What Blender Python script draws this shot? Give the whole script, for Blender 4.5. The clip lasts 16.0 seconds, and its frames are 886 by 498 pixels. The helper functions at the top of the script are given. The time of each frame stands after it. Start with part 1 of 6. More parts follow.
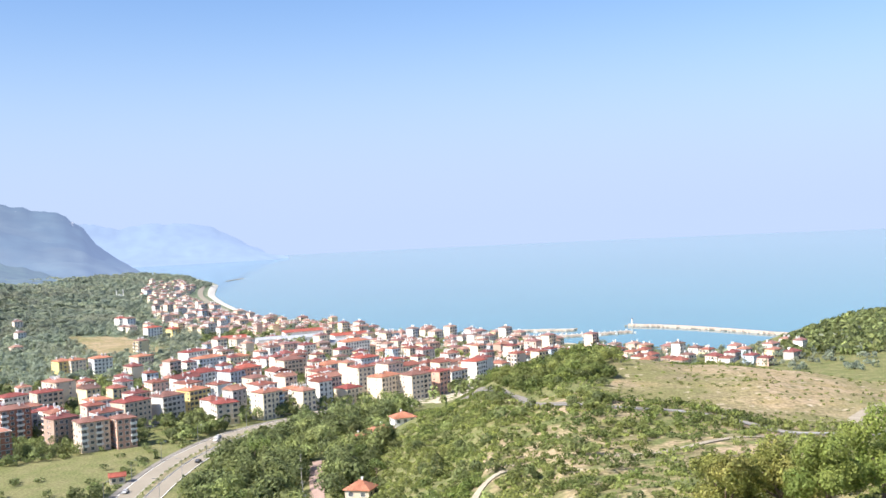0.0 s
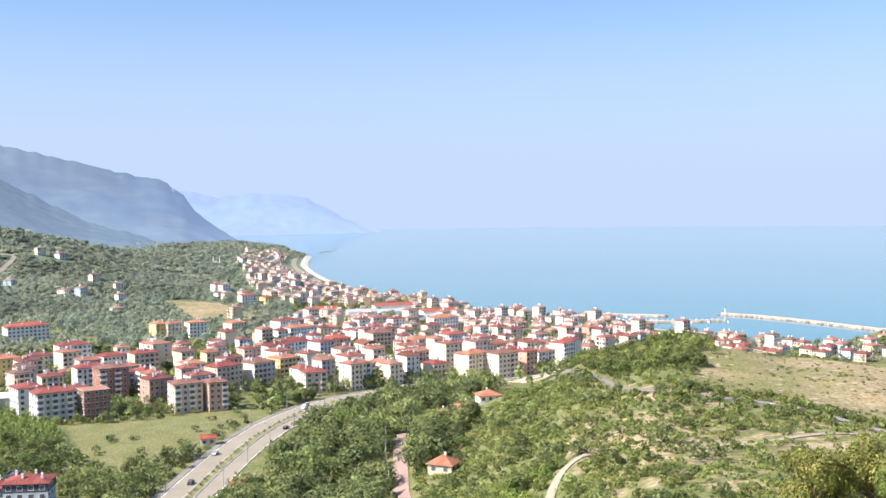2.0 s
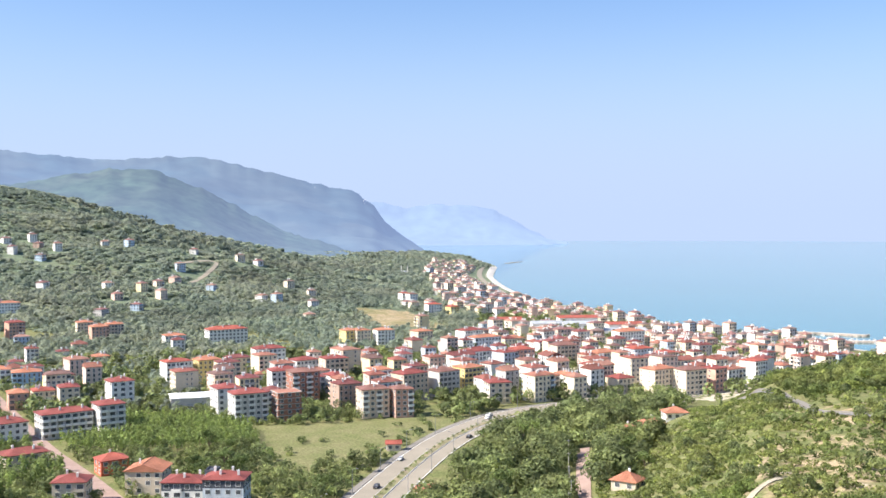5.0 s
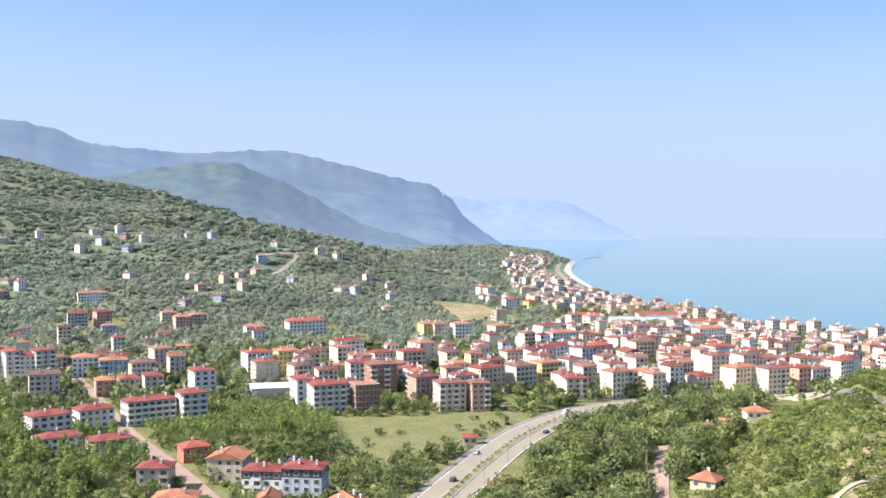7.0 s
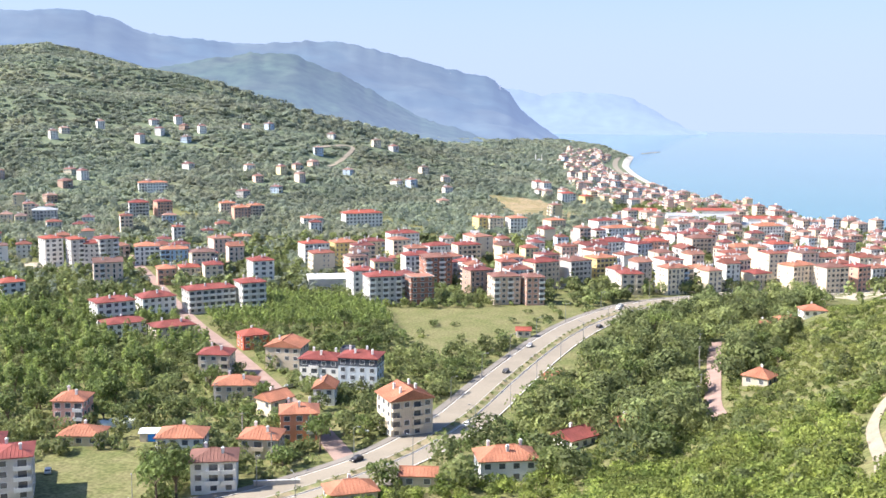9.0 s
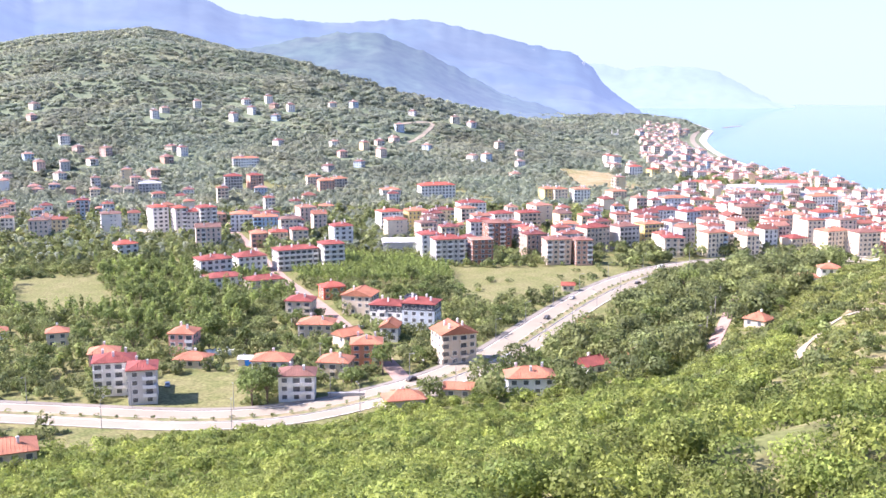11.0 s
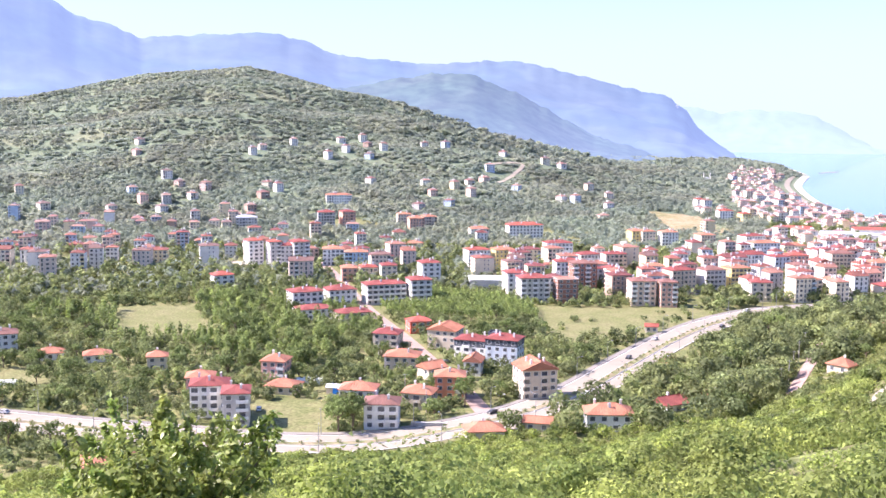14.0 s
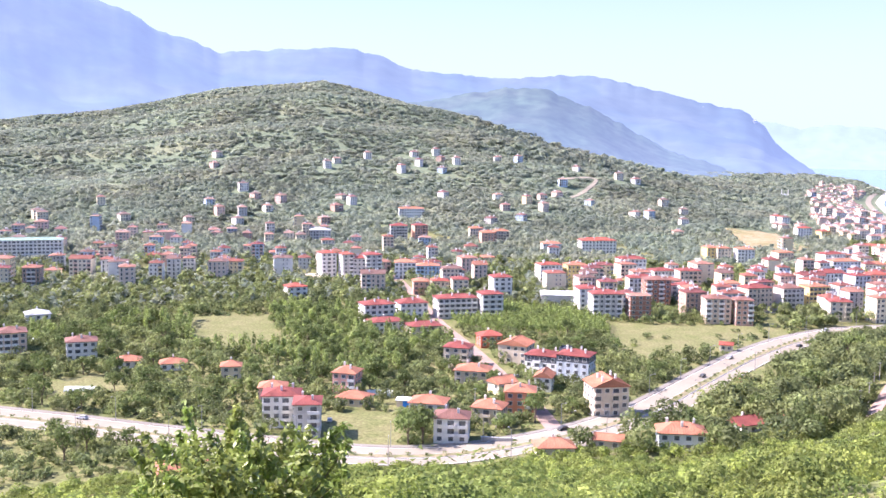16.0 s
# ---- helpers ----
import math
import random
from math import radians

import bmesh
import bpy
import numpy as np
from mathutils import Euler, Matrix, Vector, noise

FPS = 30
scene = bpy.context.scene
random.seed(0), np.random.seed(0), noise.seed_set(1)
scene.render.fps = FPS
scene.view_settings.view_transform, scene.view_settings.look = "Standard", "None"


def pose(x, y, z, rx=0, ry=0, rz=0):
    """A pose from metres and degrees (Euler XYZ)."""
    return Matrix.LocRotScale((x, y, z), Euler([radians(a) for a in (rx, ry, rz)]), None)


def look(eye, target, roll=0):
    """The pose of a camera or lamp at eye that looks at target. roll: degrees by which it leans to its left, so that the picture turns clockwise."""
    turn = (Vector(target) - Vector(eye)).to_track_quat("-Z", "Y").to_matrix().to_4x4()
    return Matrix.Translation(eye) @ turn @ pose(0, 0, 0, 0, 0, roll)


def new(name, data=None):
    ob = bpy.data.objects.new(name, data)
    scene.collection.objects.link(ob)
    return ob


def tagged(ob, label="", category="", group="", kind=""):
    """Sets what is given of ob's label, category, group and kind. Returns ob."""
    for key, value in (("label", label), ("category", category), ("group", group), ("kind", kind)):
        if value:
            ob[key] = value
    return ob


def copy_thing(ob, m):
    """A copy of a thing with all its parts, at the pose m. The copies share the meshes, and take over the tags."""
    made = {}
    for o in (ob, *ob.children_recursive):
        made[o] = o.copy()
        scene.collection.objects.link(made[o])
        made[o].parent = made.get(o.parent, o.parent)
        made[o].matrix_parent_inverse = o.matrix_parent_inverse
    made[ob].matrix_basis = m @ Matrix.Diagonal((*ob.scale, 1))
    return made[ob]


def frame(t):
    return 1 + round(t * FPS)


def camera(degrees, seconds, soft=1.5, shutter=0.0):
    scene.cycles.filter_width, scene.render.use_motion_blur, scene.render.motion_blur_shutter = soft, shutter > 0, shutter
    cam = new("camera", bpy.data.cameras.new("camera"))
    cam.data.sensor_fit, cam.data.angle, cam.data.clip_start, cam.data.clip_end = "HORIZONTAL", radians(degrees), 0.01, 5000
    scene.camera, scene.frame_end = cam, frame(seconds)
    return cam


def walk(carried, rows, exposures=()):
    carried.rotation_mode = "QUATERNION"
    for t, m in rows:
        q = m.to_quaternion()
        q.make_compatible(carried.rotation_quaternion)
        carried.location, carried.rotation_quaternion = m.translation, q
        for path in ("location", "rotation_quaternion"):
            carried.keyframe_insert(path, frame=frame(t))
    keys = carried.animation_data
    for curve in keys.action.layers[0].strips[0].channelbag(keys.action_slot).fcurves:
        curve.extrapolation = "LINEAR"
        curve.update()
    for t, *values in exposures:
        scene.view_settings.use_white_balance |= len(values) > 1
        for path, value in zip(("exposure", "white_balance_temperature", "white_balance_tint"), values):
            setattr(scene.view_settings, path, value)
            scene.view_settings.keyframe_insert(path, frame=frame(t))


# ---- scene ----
cam = camera(44.954, 16.0, soft=1.55)
STAND = Vector((0, 0, 120))
STEP = Vector((47.1, -64.5, 4.2))
# seconds, share of the step that is made, turn to the left, tilt, lean
ROWS = [
    (0.0, 0, 0.00, -1.47, -2.72),
    (0.5, 0, 1.01, -1.62, -1.82),
    (1.0, 0, 2.27, -2.15, -1.01),
    (1.5, 0, 3.45, -2.38, -0.69),
    (2.0, 0, 4.93, -2.49, -0.62),
    (2.5, 0, 6.67, -2.28, -0.58),
    (3.0, 0, 8.89, -1.97, -0.49),
    (3.5, 0, 10.65, -1.69, -0.45),
    (4.0, 0, 12.40, -1.65, -0.32),
    (4.5, 0, 13.68, -1.76, -0.26),
    (7.0, 0, 19.00, -2.12, 0.12),
    (7.5, 0, 19.82, -3.12, 0.14),
    (8.0, 0, 20.60, -4.44, 0.31),
    (8.5, 0, 21.23, -5.62, 0.48),
    (9.0, 0, 21.95, -7.82, 0.55),
    (9.25, 0.0317, 22.36, -8.32, 0.53),
    (9.45, 0.1190, 22.76, -8.64, 0.48),
    (9.65, 0.2142, 23.20, -8.90, 0.42),
    (9.85, 0.3095, 23.68, -9.10, 0.34),
    (10.05, 0.4047, 24.19, -9.24, 0.25),
    (10.25, 0.5000, 24.72, -9.32, 0.17),
    (10.45, 0.5953, 25.26, -9.34, 0.08),
    (10.65, 0.6905, 25.80, -9.31, 0.00),
    (10.85, 0.7857, 26.33, -9.22, -0.06),
    (11.05, 0.8810, 26.85, -9.08, -0.11),
    (11.25, 0.9683, 27.33, -8.90, -0.13),
    (11.5, 1, 27.88, -8.60, -0.12),
    (12.0, 1, 28.91, -7.93, -0.04),
    (12.5, 1, 30.13, -7.40, -0.09),
    (13.0, 1, 31.08, -7.11, 0.03),
    (13.5, 1, 31.69, -6.98, 0.68),
    (14.0, 1, 31.50, -7.03, 0.63),
    (14.5, 1, 31.69, -6.99, 0.80),
    (15.0, 1, 32.44, -6.99, 1.09),
    (15.5, 1, 34.32, -6.93, 0.80),
    (16.0, 1, 35.37, -6.32, 0.84),
]


def aim(share, turn, tilt, lean):
    """The pose of the camera on its way from the first stand to the second."""
    eye, a, b = STAND + STEP * share, radians(turn), radians(tilt)
    return look(eye, eye + Vector((-math.sin(a) * math.cos(b), math.cos(a) * math.cos(b), math.sin(b))), lean)


EXPOSURES = [(0.0, 0.94, 6550, 13), (7.5, 0.94, 6550, 13), (9.0, 1.07, 6500, 15), (11.5, 1.48, 6250, 31), (16.0, 1.48, 6250, 31)]
walk(cam, [(t, aim(*r)) for t, *r in ROWS], EXPOSURES)

# ---- light ----
SUN_AZ, SUN_EL = 119.0, 43.0
world = bpy.data.worlds.new("world")
scene.world = world
world.use_nodes = True
wn, wl = world.node_tree.nodes, world.node_tree.links
sky = wn.new("ShaderNodeTexSky")
sky.sky_type, sky.sun_disc = "NISHITA", False
sky.sun_elevation, sky.sun_rotation = radians(SUN_EL), radians(-SUN_AZ)
sky.air_density, sky.dust_density, sky.ozone_density, sky.altitude = 1.0, 1.6, 4.0, 0
# bright summer haze low over the horizon, all the way round
up, low, haze = wn.new("ShaderNodeSeparateXYZ"), wn.new("ShaderNodeMapRange"), wn.new("ShaderNodeMix")
wl.new(wn.new("ShaderNodeTexCoord").outputs["Generated"], up.inputs[0])
wl.new(up.outputs["Z"], low.inputs["Value"])
low.interpolation_type = "SMOOTHERSTEP"
for key, v in (("From Min", -0.02), ("From Max", 0.26), ("To Min", 0.95), ("To Max", 0.0)):
    low.inputs[key].default_value = v
haze.data_type = "RGBA"
haze.inputs[7].default_value = (4.25, 5.45, 7.65, 1)
wl.new(low.outputs["Result"], haze.inputs[0])
blue = wn.new("ShaderNodeMix")
blue.data_type, blue.blend_type = "RGBA", "MULTIPLY"
blue.inputs[0].default_value, blue.inputs[7].default_value = 1.0, (1.12, 1.29, 1.50, 1)
wl.new(sky.outputs["Color"], blue.inputs[6])
wl.new(blue.outputs[2], haze.inputs[6])
wl.new(haze.outputs[2], wn["Background"].inputs["Color"])
wn["Background"].inputs["Strength"].default_value = 0.072
sun = new("sun", bpy.data.lights.new("sun", "SUN"))
sun.data.energy, sun.data.angle, sun.data.color = 5.0, radians(0.6), (1.0, 0.94, 0.82)
sun.matrix_world = look((-math.sin(radians(SUN_AZ)) * 500, math.cos(radians(SUN_AZ)) * 500, 120 + 500 * math.tan(radians(SUN_EL))), (0, 0, 120))


# ---- lie of the land: the eye of the first stretch stands at (0, 0, 120), the sea lies at 0 ----
def smooth(u):
    u = np.clip(u, 0, 1)
    return u * u * (3 - 2 * u)


# sections through the near hills: compass angle (left of +y), heights at the stations
STATIONS = (0, 60, 120, 180, 240, 340, 450, 560, 700)
SECTION_AZ = (-35, -22, -14, -7, -3, 1, 5, 10, 18, 36, 65)
SECTIONS = np.array((
    (91, 93, 90, 84, 76, 66, 54, 40, 18),
    (91, 88, 79, 76, 68, 57, 50, 32, 14),
    (91, 81, 71, 70, 66, 58, 55, 40, 14),
    (91, 79, 69, 67, 62, 61, 60, 40, 14),
    (91, 77, 67, 63, 57, 56, 54, 34, 16),
    (91, 76, 65, 57, 50, 44, 38, 22, 17),
    (91, 78, 66, 51, 40, 31, 24, 19, 19),
    (91, 76, 62, 45, 32, 22, 19, 19, 19),
    (91, 74, 56, 39, 25, 19, 19, 19, 19),
    (91, 71, 51, 34, 20, 19, 19, 19, 19),
    (91, 70, 50, 32, 21, 19, 19, 19, 19)), float)
SHORE_X = (-900, -700, -545, -505, -439, -376, -306, -231, -160, -106, -50, 11, 57, 100, 139, 154, 194, 251, 309, 420, 700)
SHORE_Y = (3300, 2950, 2530, 2397, 2033, 1816, 1605, 1441, 1361, 1241, 1139, 1105, 1085, 1020, 980, 952, 914, 900, 960, 1090, 1250)
CREST_AZ = (14, 17, 19, 24.5, 31.7, 39, 42, 47.7, 54, 60, 75)
CREST_H = (0, 1, 5, 42, 98, 166, 195, 168, 124, 94, 66)


def shore_y(x):
    """How far the land reaches along +y."""
    return np.interp(-np.asarray(x, float), -np.array(SHORE_X[::-1], float), SHORE_Y[::-1])


def height(x, y):
    """The ground's height, without its small bumps."""
    x, y = np.asarray(x, float), np.asarray(y, float)
    az, d = np.degrees(np.arctan2(-x, y)), np.hypot(x, y)
    inland = shore_y(x) - y
    z = np.minimum(3 + 16 * smooth(inland / 650), 0.06 * inland)
    # near hills
    k = np.clip(np.interp(az, SECTION_AZ, np.arange(len(SECTION_AZ))), 0, len(SECTION_AZ) - 1.001)
    s = np.clip(np.interp(d, STATIONS, np.arange(len(STATIONS))), 0, len(STATIONS) - 1.001)
    i, j = k.astype(int), s.astype(int)
    u, v = smooth(k - i), s - j
    near = (1 - u) * ((1 - v) * SECTIONS[i, j] + v * SECTIONS[i, j + 1]) + u * ((1 - v) * SECTIONS[i + 1, j] + v * SECTIONS[i + 1, j + 1])
    near = near - 19
    fade = smooth((d - 700) / 250)
    z = z + np.maximum(near, 0) * (1 - fade)
    # wooded hill inland
    h = np.interp(az, CREST_AZ, CREST_H, 0, 70)
    top = np.interp(az, (14, 19, 31, 42, 60, 75), (1450, 1500, 1750, 2000, 1900, 1900))
    foot = np.interp(az, (14, 22, 30, 60), (1150, 1050, 930, 930))
    rise = (d - foot) / (top - foot)
    z = z + h * np.where(rise < 1, 0.55 * smooth(rise) + 0.45 * np.clip(rise, 0, 1) ** 1.2, 1 - 0.7 * smooth((d - top) / 900))
    # headland beyond the harbour
    z = z + 9 * np.exp(-((x - 560) / 200) ** 2 - ((y - 950) / 170) ** 2)
    # behind the eye the hill goes on upwards
    behind = 0.590 * x - 0.807 * y
    back = smooth(behind / 40)
    side = np.abs(0.807 * x + 0.590 * y)
    return z * (1 - back) + back * (91 + 0.376 * np.clip(behind, 0, 400) * np.exp(-(side / 260) ** 2))

# ---- materials ----
MATS = {}


def material(name, color, rough=0.85, grain=(8.0, 0.15), stain=(0.6, 0.12), bump=0.0, metal=0.0, island=0.0, thing=0.0,
             palette=None, through_leaf=0.0, tint=None, glow=None, gloss=0.3, pieces=False, vary=0.38):
    """A surface with grain and stains at two real sizes. palette: colours picked thing by thing; tint: a second colour in broad drifts."""
    m = bpy.data.materials.new(name)
    m.use_nodes = True
    n, l = m.node_tree.nodes, m.node_tree.links
    bsdf = n["Principled BSDF"]
    bsdf.inputs["Roughness"].default_value = rough
    bsdf.inputs["Metallic"].default_value = metal
    bsdf.inputs["Specular IOR Level"].default_value = gloss
    geo = n.new("ShaderNodeNewGeometry")

    def tex(scale, detail=3.0):
        t = n.new("ShaderNodeTexNoise")
        t.inputs["Scale"].default_value, t.inputs["Detail"].default_value = scale, detail
        l.new(geo.outputs["Position"], t.inputs["Vector"])
        return t.outputs["Fac"]

    def blend(kind, fac, a, b):
        x = n.new("ShaderNodeMix")
        x.data_type, x.blend_type = "RGBA", kind
        for socket, value in ((x.inputs[0], fac), (x.inputs[6], a), (x.inputs[7], b)):
            if hasattr(value, "links"):
                l.new(value, socket)
            elif isinstance(value, tuple):
                socket.default_value = (*value, 1)
            else:
                socket.default_value = value
        return x.outputs[2]

    def spread(value, low, high, a=0.3, b=0.7):
        r = n.new("ShaderNodeMapRange")
        l.new(value, r.inputs["Value"])
        for key, v in (("From Min", a), ("From Max", b), ("To Min", low), ("To Max", high)):
            r.inputs[key].default_value = v
        return r.outputs["Result"]

    if palette:
        ramp = n.new("ShaderNodeValToRGB")
        ramp.color_ramp.interpolation = "CONSTANT"
        e = ramp.color_ramp.elements
        while len(e) < len(palette):
            e.new(0.5)
        for k, c in enumerate(palette):
            e[k].position, e[k].color = k / len(palette), (*c, 1)
        l.new(geo.outputs["Random Per Island"] if pieces else n.new("ShaderNodeObjectInfo").outputs["Random"], ramp.inputs["Fac"])
        col = ramp.outputs["Color"]
    else:
        rgb = n.new("ShaderNodeRGB")
        rgb.outputs[0].default_value = (*color, 1)
        col = rgb.outputs[0]
    if tint:
        col = blend("MIX", spread(tex(tint[1], 4), 0, 1, 0.42, 0.6), col, tint[0])
    value = None
    own = []
    if through_leaf:
        tone = n.new("ShaderNodeAttribute")
        tone.attribute_name = "tone"
        own = [spread(tone.outputs["Fac"], 1 - vary, 1 + vary, -1, 1)]
        col = blend("MIX", spread(tone.outputs["Fac"], -0.1, 0.35, -1, 1), col, tuple(v * f for v, f in zip(color, (1.2, 1.1, 0.75))))
    for src in own + ([spread(tex(*[grain[0]]), 1 - grain[1], 1 + grain[1]), spread(tex(stain[0], 5), 1 - stain[1], 1 + stain[1])]
                + ([spread(geo.outputs["Random Per Island"], 1 - island, 1 + island, 0, 1)] if island else [])
                + ([spread(n.new("ShaderNodeObjectInfo").outputs["Random"], 1 - thing, 1 + thing, 0, 1)] if thing else [])):
        if value is None:
            value = src
        else:
            x = n.new("ShaderNodeMath")
            x.operation = "MULTIPLY"
            l.new(value, x.inputs[0]), l.new(src, x.inputs[1])
            value = x.outputs[0]
    hsv = n.new("ShaderNodeHueSaturation")
    l.new(col, hsv.inputs["Color"]), l.new(value, hsv.inputs["Value"])
    l.new(hsv.outputs["Color"], bsdf.inputs["Base Color"])
    if bump:
        b = n.new("ShaderNodeBump")
        b.inputs["Strength"].default_value, b.inputs["Distance"].default_value = bump, 0.1
        l.new(tex(grain[0], 4), b.inputs["Height"])
        l.new(b.outputs["Normal"], bsdf.inputs["Normal"])
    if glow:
        # painted haze: far hills emit its blue, more towards their feet and towards -x
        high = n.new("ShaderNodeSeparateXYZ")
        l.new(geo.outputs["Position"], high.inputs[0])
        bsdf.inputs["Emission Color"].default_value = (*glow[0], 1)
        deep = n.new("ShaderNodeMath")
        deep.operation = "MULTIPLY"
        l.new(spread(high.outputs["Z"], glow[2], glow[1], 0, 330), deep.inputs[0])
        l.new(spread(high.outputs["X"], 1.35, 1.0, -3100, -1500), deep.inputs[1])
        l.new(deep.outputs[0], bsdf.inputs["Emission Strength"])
    if through_leaf:
        tr, mix = n.new("ShaderNodeBsdfTranslucent"), n.new("ShaderNodeMixShader")
        l.new(hsv.outputs["Color"], tr.inputs["Color"])
        mix.inputs[0].default_value = through_leaf
        l.new(bsdf.outputs[0], mix.inputs[1]), l.new(tr.outputs[0], mix.inputs[2])
        l.new(mix.outputs[0], n["Material Output"].inputs["Surface"])
    MATS[name] = m
    return m


WALLS = ((0.74, 0.71, 0.66), (0.72, 0.62, 0.47), (0.66, 0.64, 0.61), (0.78, 0.75, 0.70), (0.72, 0.64, 0.52), (0.74, 0.61, 0.38), (0.68, 0.49, 0.41),
         (0.46, 0.44, 0.42), (0.74, 0.66, 0.50), (0.46, 0.56, 0.66), (0.70, 0.56, 0.46), (0.42, 0.30, 0.24), (0.76, 0.73, 0.67), (0.70, 0.62, 0.48))
ROOFS = ((0.20, 0.08, 0.062), (0.28, 0.125, 0.088), (0.17, 0.06, 0.055), (0.30, 0.15, 0.11), (0.17, 0.10, 0.085), (0.24, 0.09, 0.068), (0.20, 0.07, 0.065))
# the same tiles with distance haze mixed into their colours
HAZED_ROOFS = ((0.25, 0.14, 0.115), (0.31, 0.18, 0.14), (0.23, 0.12, 0.11), (0.33, 0.21, 0.17), (0.22, 0.15, 0.13), (0.28, 0.15, 0.125))
material("plaster", None, 0.9, (3, 0.06), (0.25, 0.10), palette=WALLS)
material("plaster_far", None, 0.9, (3, 0.06), (0.25, 0.10), palette=WALLS, pieces=True)
material("roof_hazed", None, 0.85, (2.5, 0.18), (0.2, 0.2), palette=HAZED_ROOFS, pieces=True)
material("roof_tiles", None, 0.85, (2.5, 0.18), (0.2, 0.2), bump=0.3, palette=ROOFS)
material("glass", (0.10, 0.105, 0.115), 0.15, (1, 0.2), (0.3, 0.3), gloss=0.6, island=0.75)
material("frame_white", (0.75, 0.75, 0.73), 0.5, (4, 0.05), (0.5, 0.05))
material("concrete", (0.42, 0.40, 0.37), 0.9, (3, 0.12), (0.3, 0.15), bump=0.2)
material("asphalt_pale", (0.295, 0.26, 0.205), 0.9, (2, 0.08), (0.08, 0.10))
material("asphalt", (0.235, 0.215, 0.19), 0.9, (2, 0.1), (0.08, 0.12))
material("gravel", (0.34, 0.295, 0.225), 0.95, (2, 0.15), (0.2, 0.15), bump=0.3)
material("pebbles", (0.56, 0.53, 0.47), 0.95, (2, 0.12), (0.1, 0.12), bump=0.2)
material("soil", (0.27, 0.225, 0.14), 0.95, (1.5, 0.25), (0.15, 0.25), tint=((0.17, 0.18, 0.08), 0.25))
material("brick_paving", (0.33, 0.235, 0.20), 0.9, (2, 0.12), (0.2, 0.15))
material("road_paint", (0.75, 0.75, 0.72), 0.7, (2, 0.1), (0.4, 0.2))
material("metal_grey", (0.30, 0.31, 0.32), 0.6, (3, 0.06), (0.5, 0.08), metal=0.7)
material("rock", (0.34, 0.29, 0.24), 0.95, (0.6, 0.25), (0.08, 0.15), bump=0.6, island=0.25)
material("bark", (0.16, 0.12, 0.09), 0.95, (6, 0.25), (0.8, 0.2), bump=0.5)
LEAF = dict(rough=0.65, through_leaf=0.44, gloss=0.25)
material("leaves_wood", (0.180, 0.222, 0.094), grain=(0.5, 0.15), stain=(0.11, 0.38), island=0.35, tint=((0.22, 0.25, 0.10), 0.05), **LEAF)
material("leaves_scrub", (0.235, 0.265, 0.090), grain=(0.3, 0.25), stain=(0.04, 0.2), island=0.35, tint=((0.15, 0.20, 0.065), 0.06), **LEAF)
material("leaves_near", (0.265, 0.315, 0.088), grain=(0.4, 0.2), stain=(0.06, 0.25), island=0.3, tint=((0.17, 0.235, 0.065), 0.12), **LEAF)
material("leaves_poplar", (0.235, 0.30, 0.10), grain=(0.3, 0.2), stain=(0.05, 0.15), island=0.3, **LEAF)
# far leaves: haze painted into the base colour, paler and bluer than real foliage
material("leaves_hill_hazed", (0.265, 0.315, 0.25), grain=(0.07, 0.2), stain=(0.008, 0.2), island=0.12, tint=((0.305, 0.33, 0.255), 0.012), rough=0.65, through_leaf=0.52, gloss=0.2, vary=0.16)
material("leaves_tree", (0.150, 0.200, 0.070), grain=(0.4, 0.2), stain=(0.08, 0.15), island=0.35, thing=0.25, **LEAF)
material("leaves_olive", (0.255, 0.28, 0.08), grain=(0.6, 0.25), stain=(0.15, 0.25), island=0.4, tint=((0.31, 0.29, 0.10), 0.3), **LEAF)
material("leaves_fresh", (0.22, 0.31, 0.07), grain=(2.0, 0.2), stain=(0.4, 0.2), island=0.4, tint=((0.26, 0.29, 0.08), 0.5), rough=0.42, through_leaf=0.4, gloss=0.5)


def blank(name):
    m = bpy.data.materials.new(name)
    m.use_nodes = True
    MATS[name] = m
    return m.node_tree.nodes, m.node_tree.links, m.node_tree.nodes["Principled BSDF"]


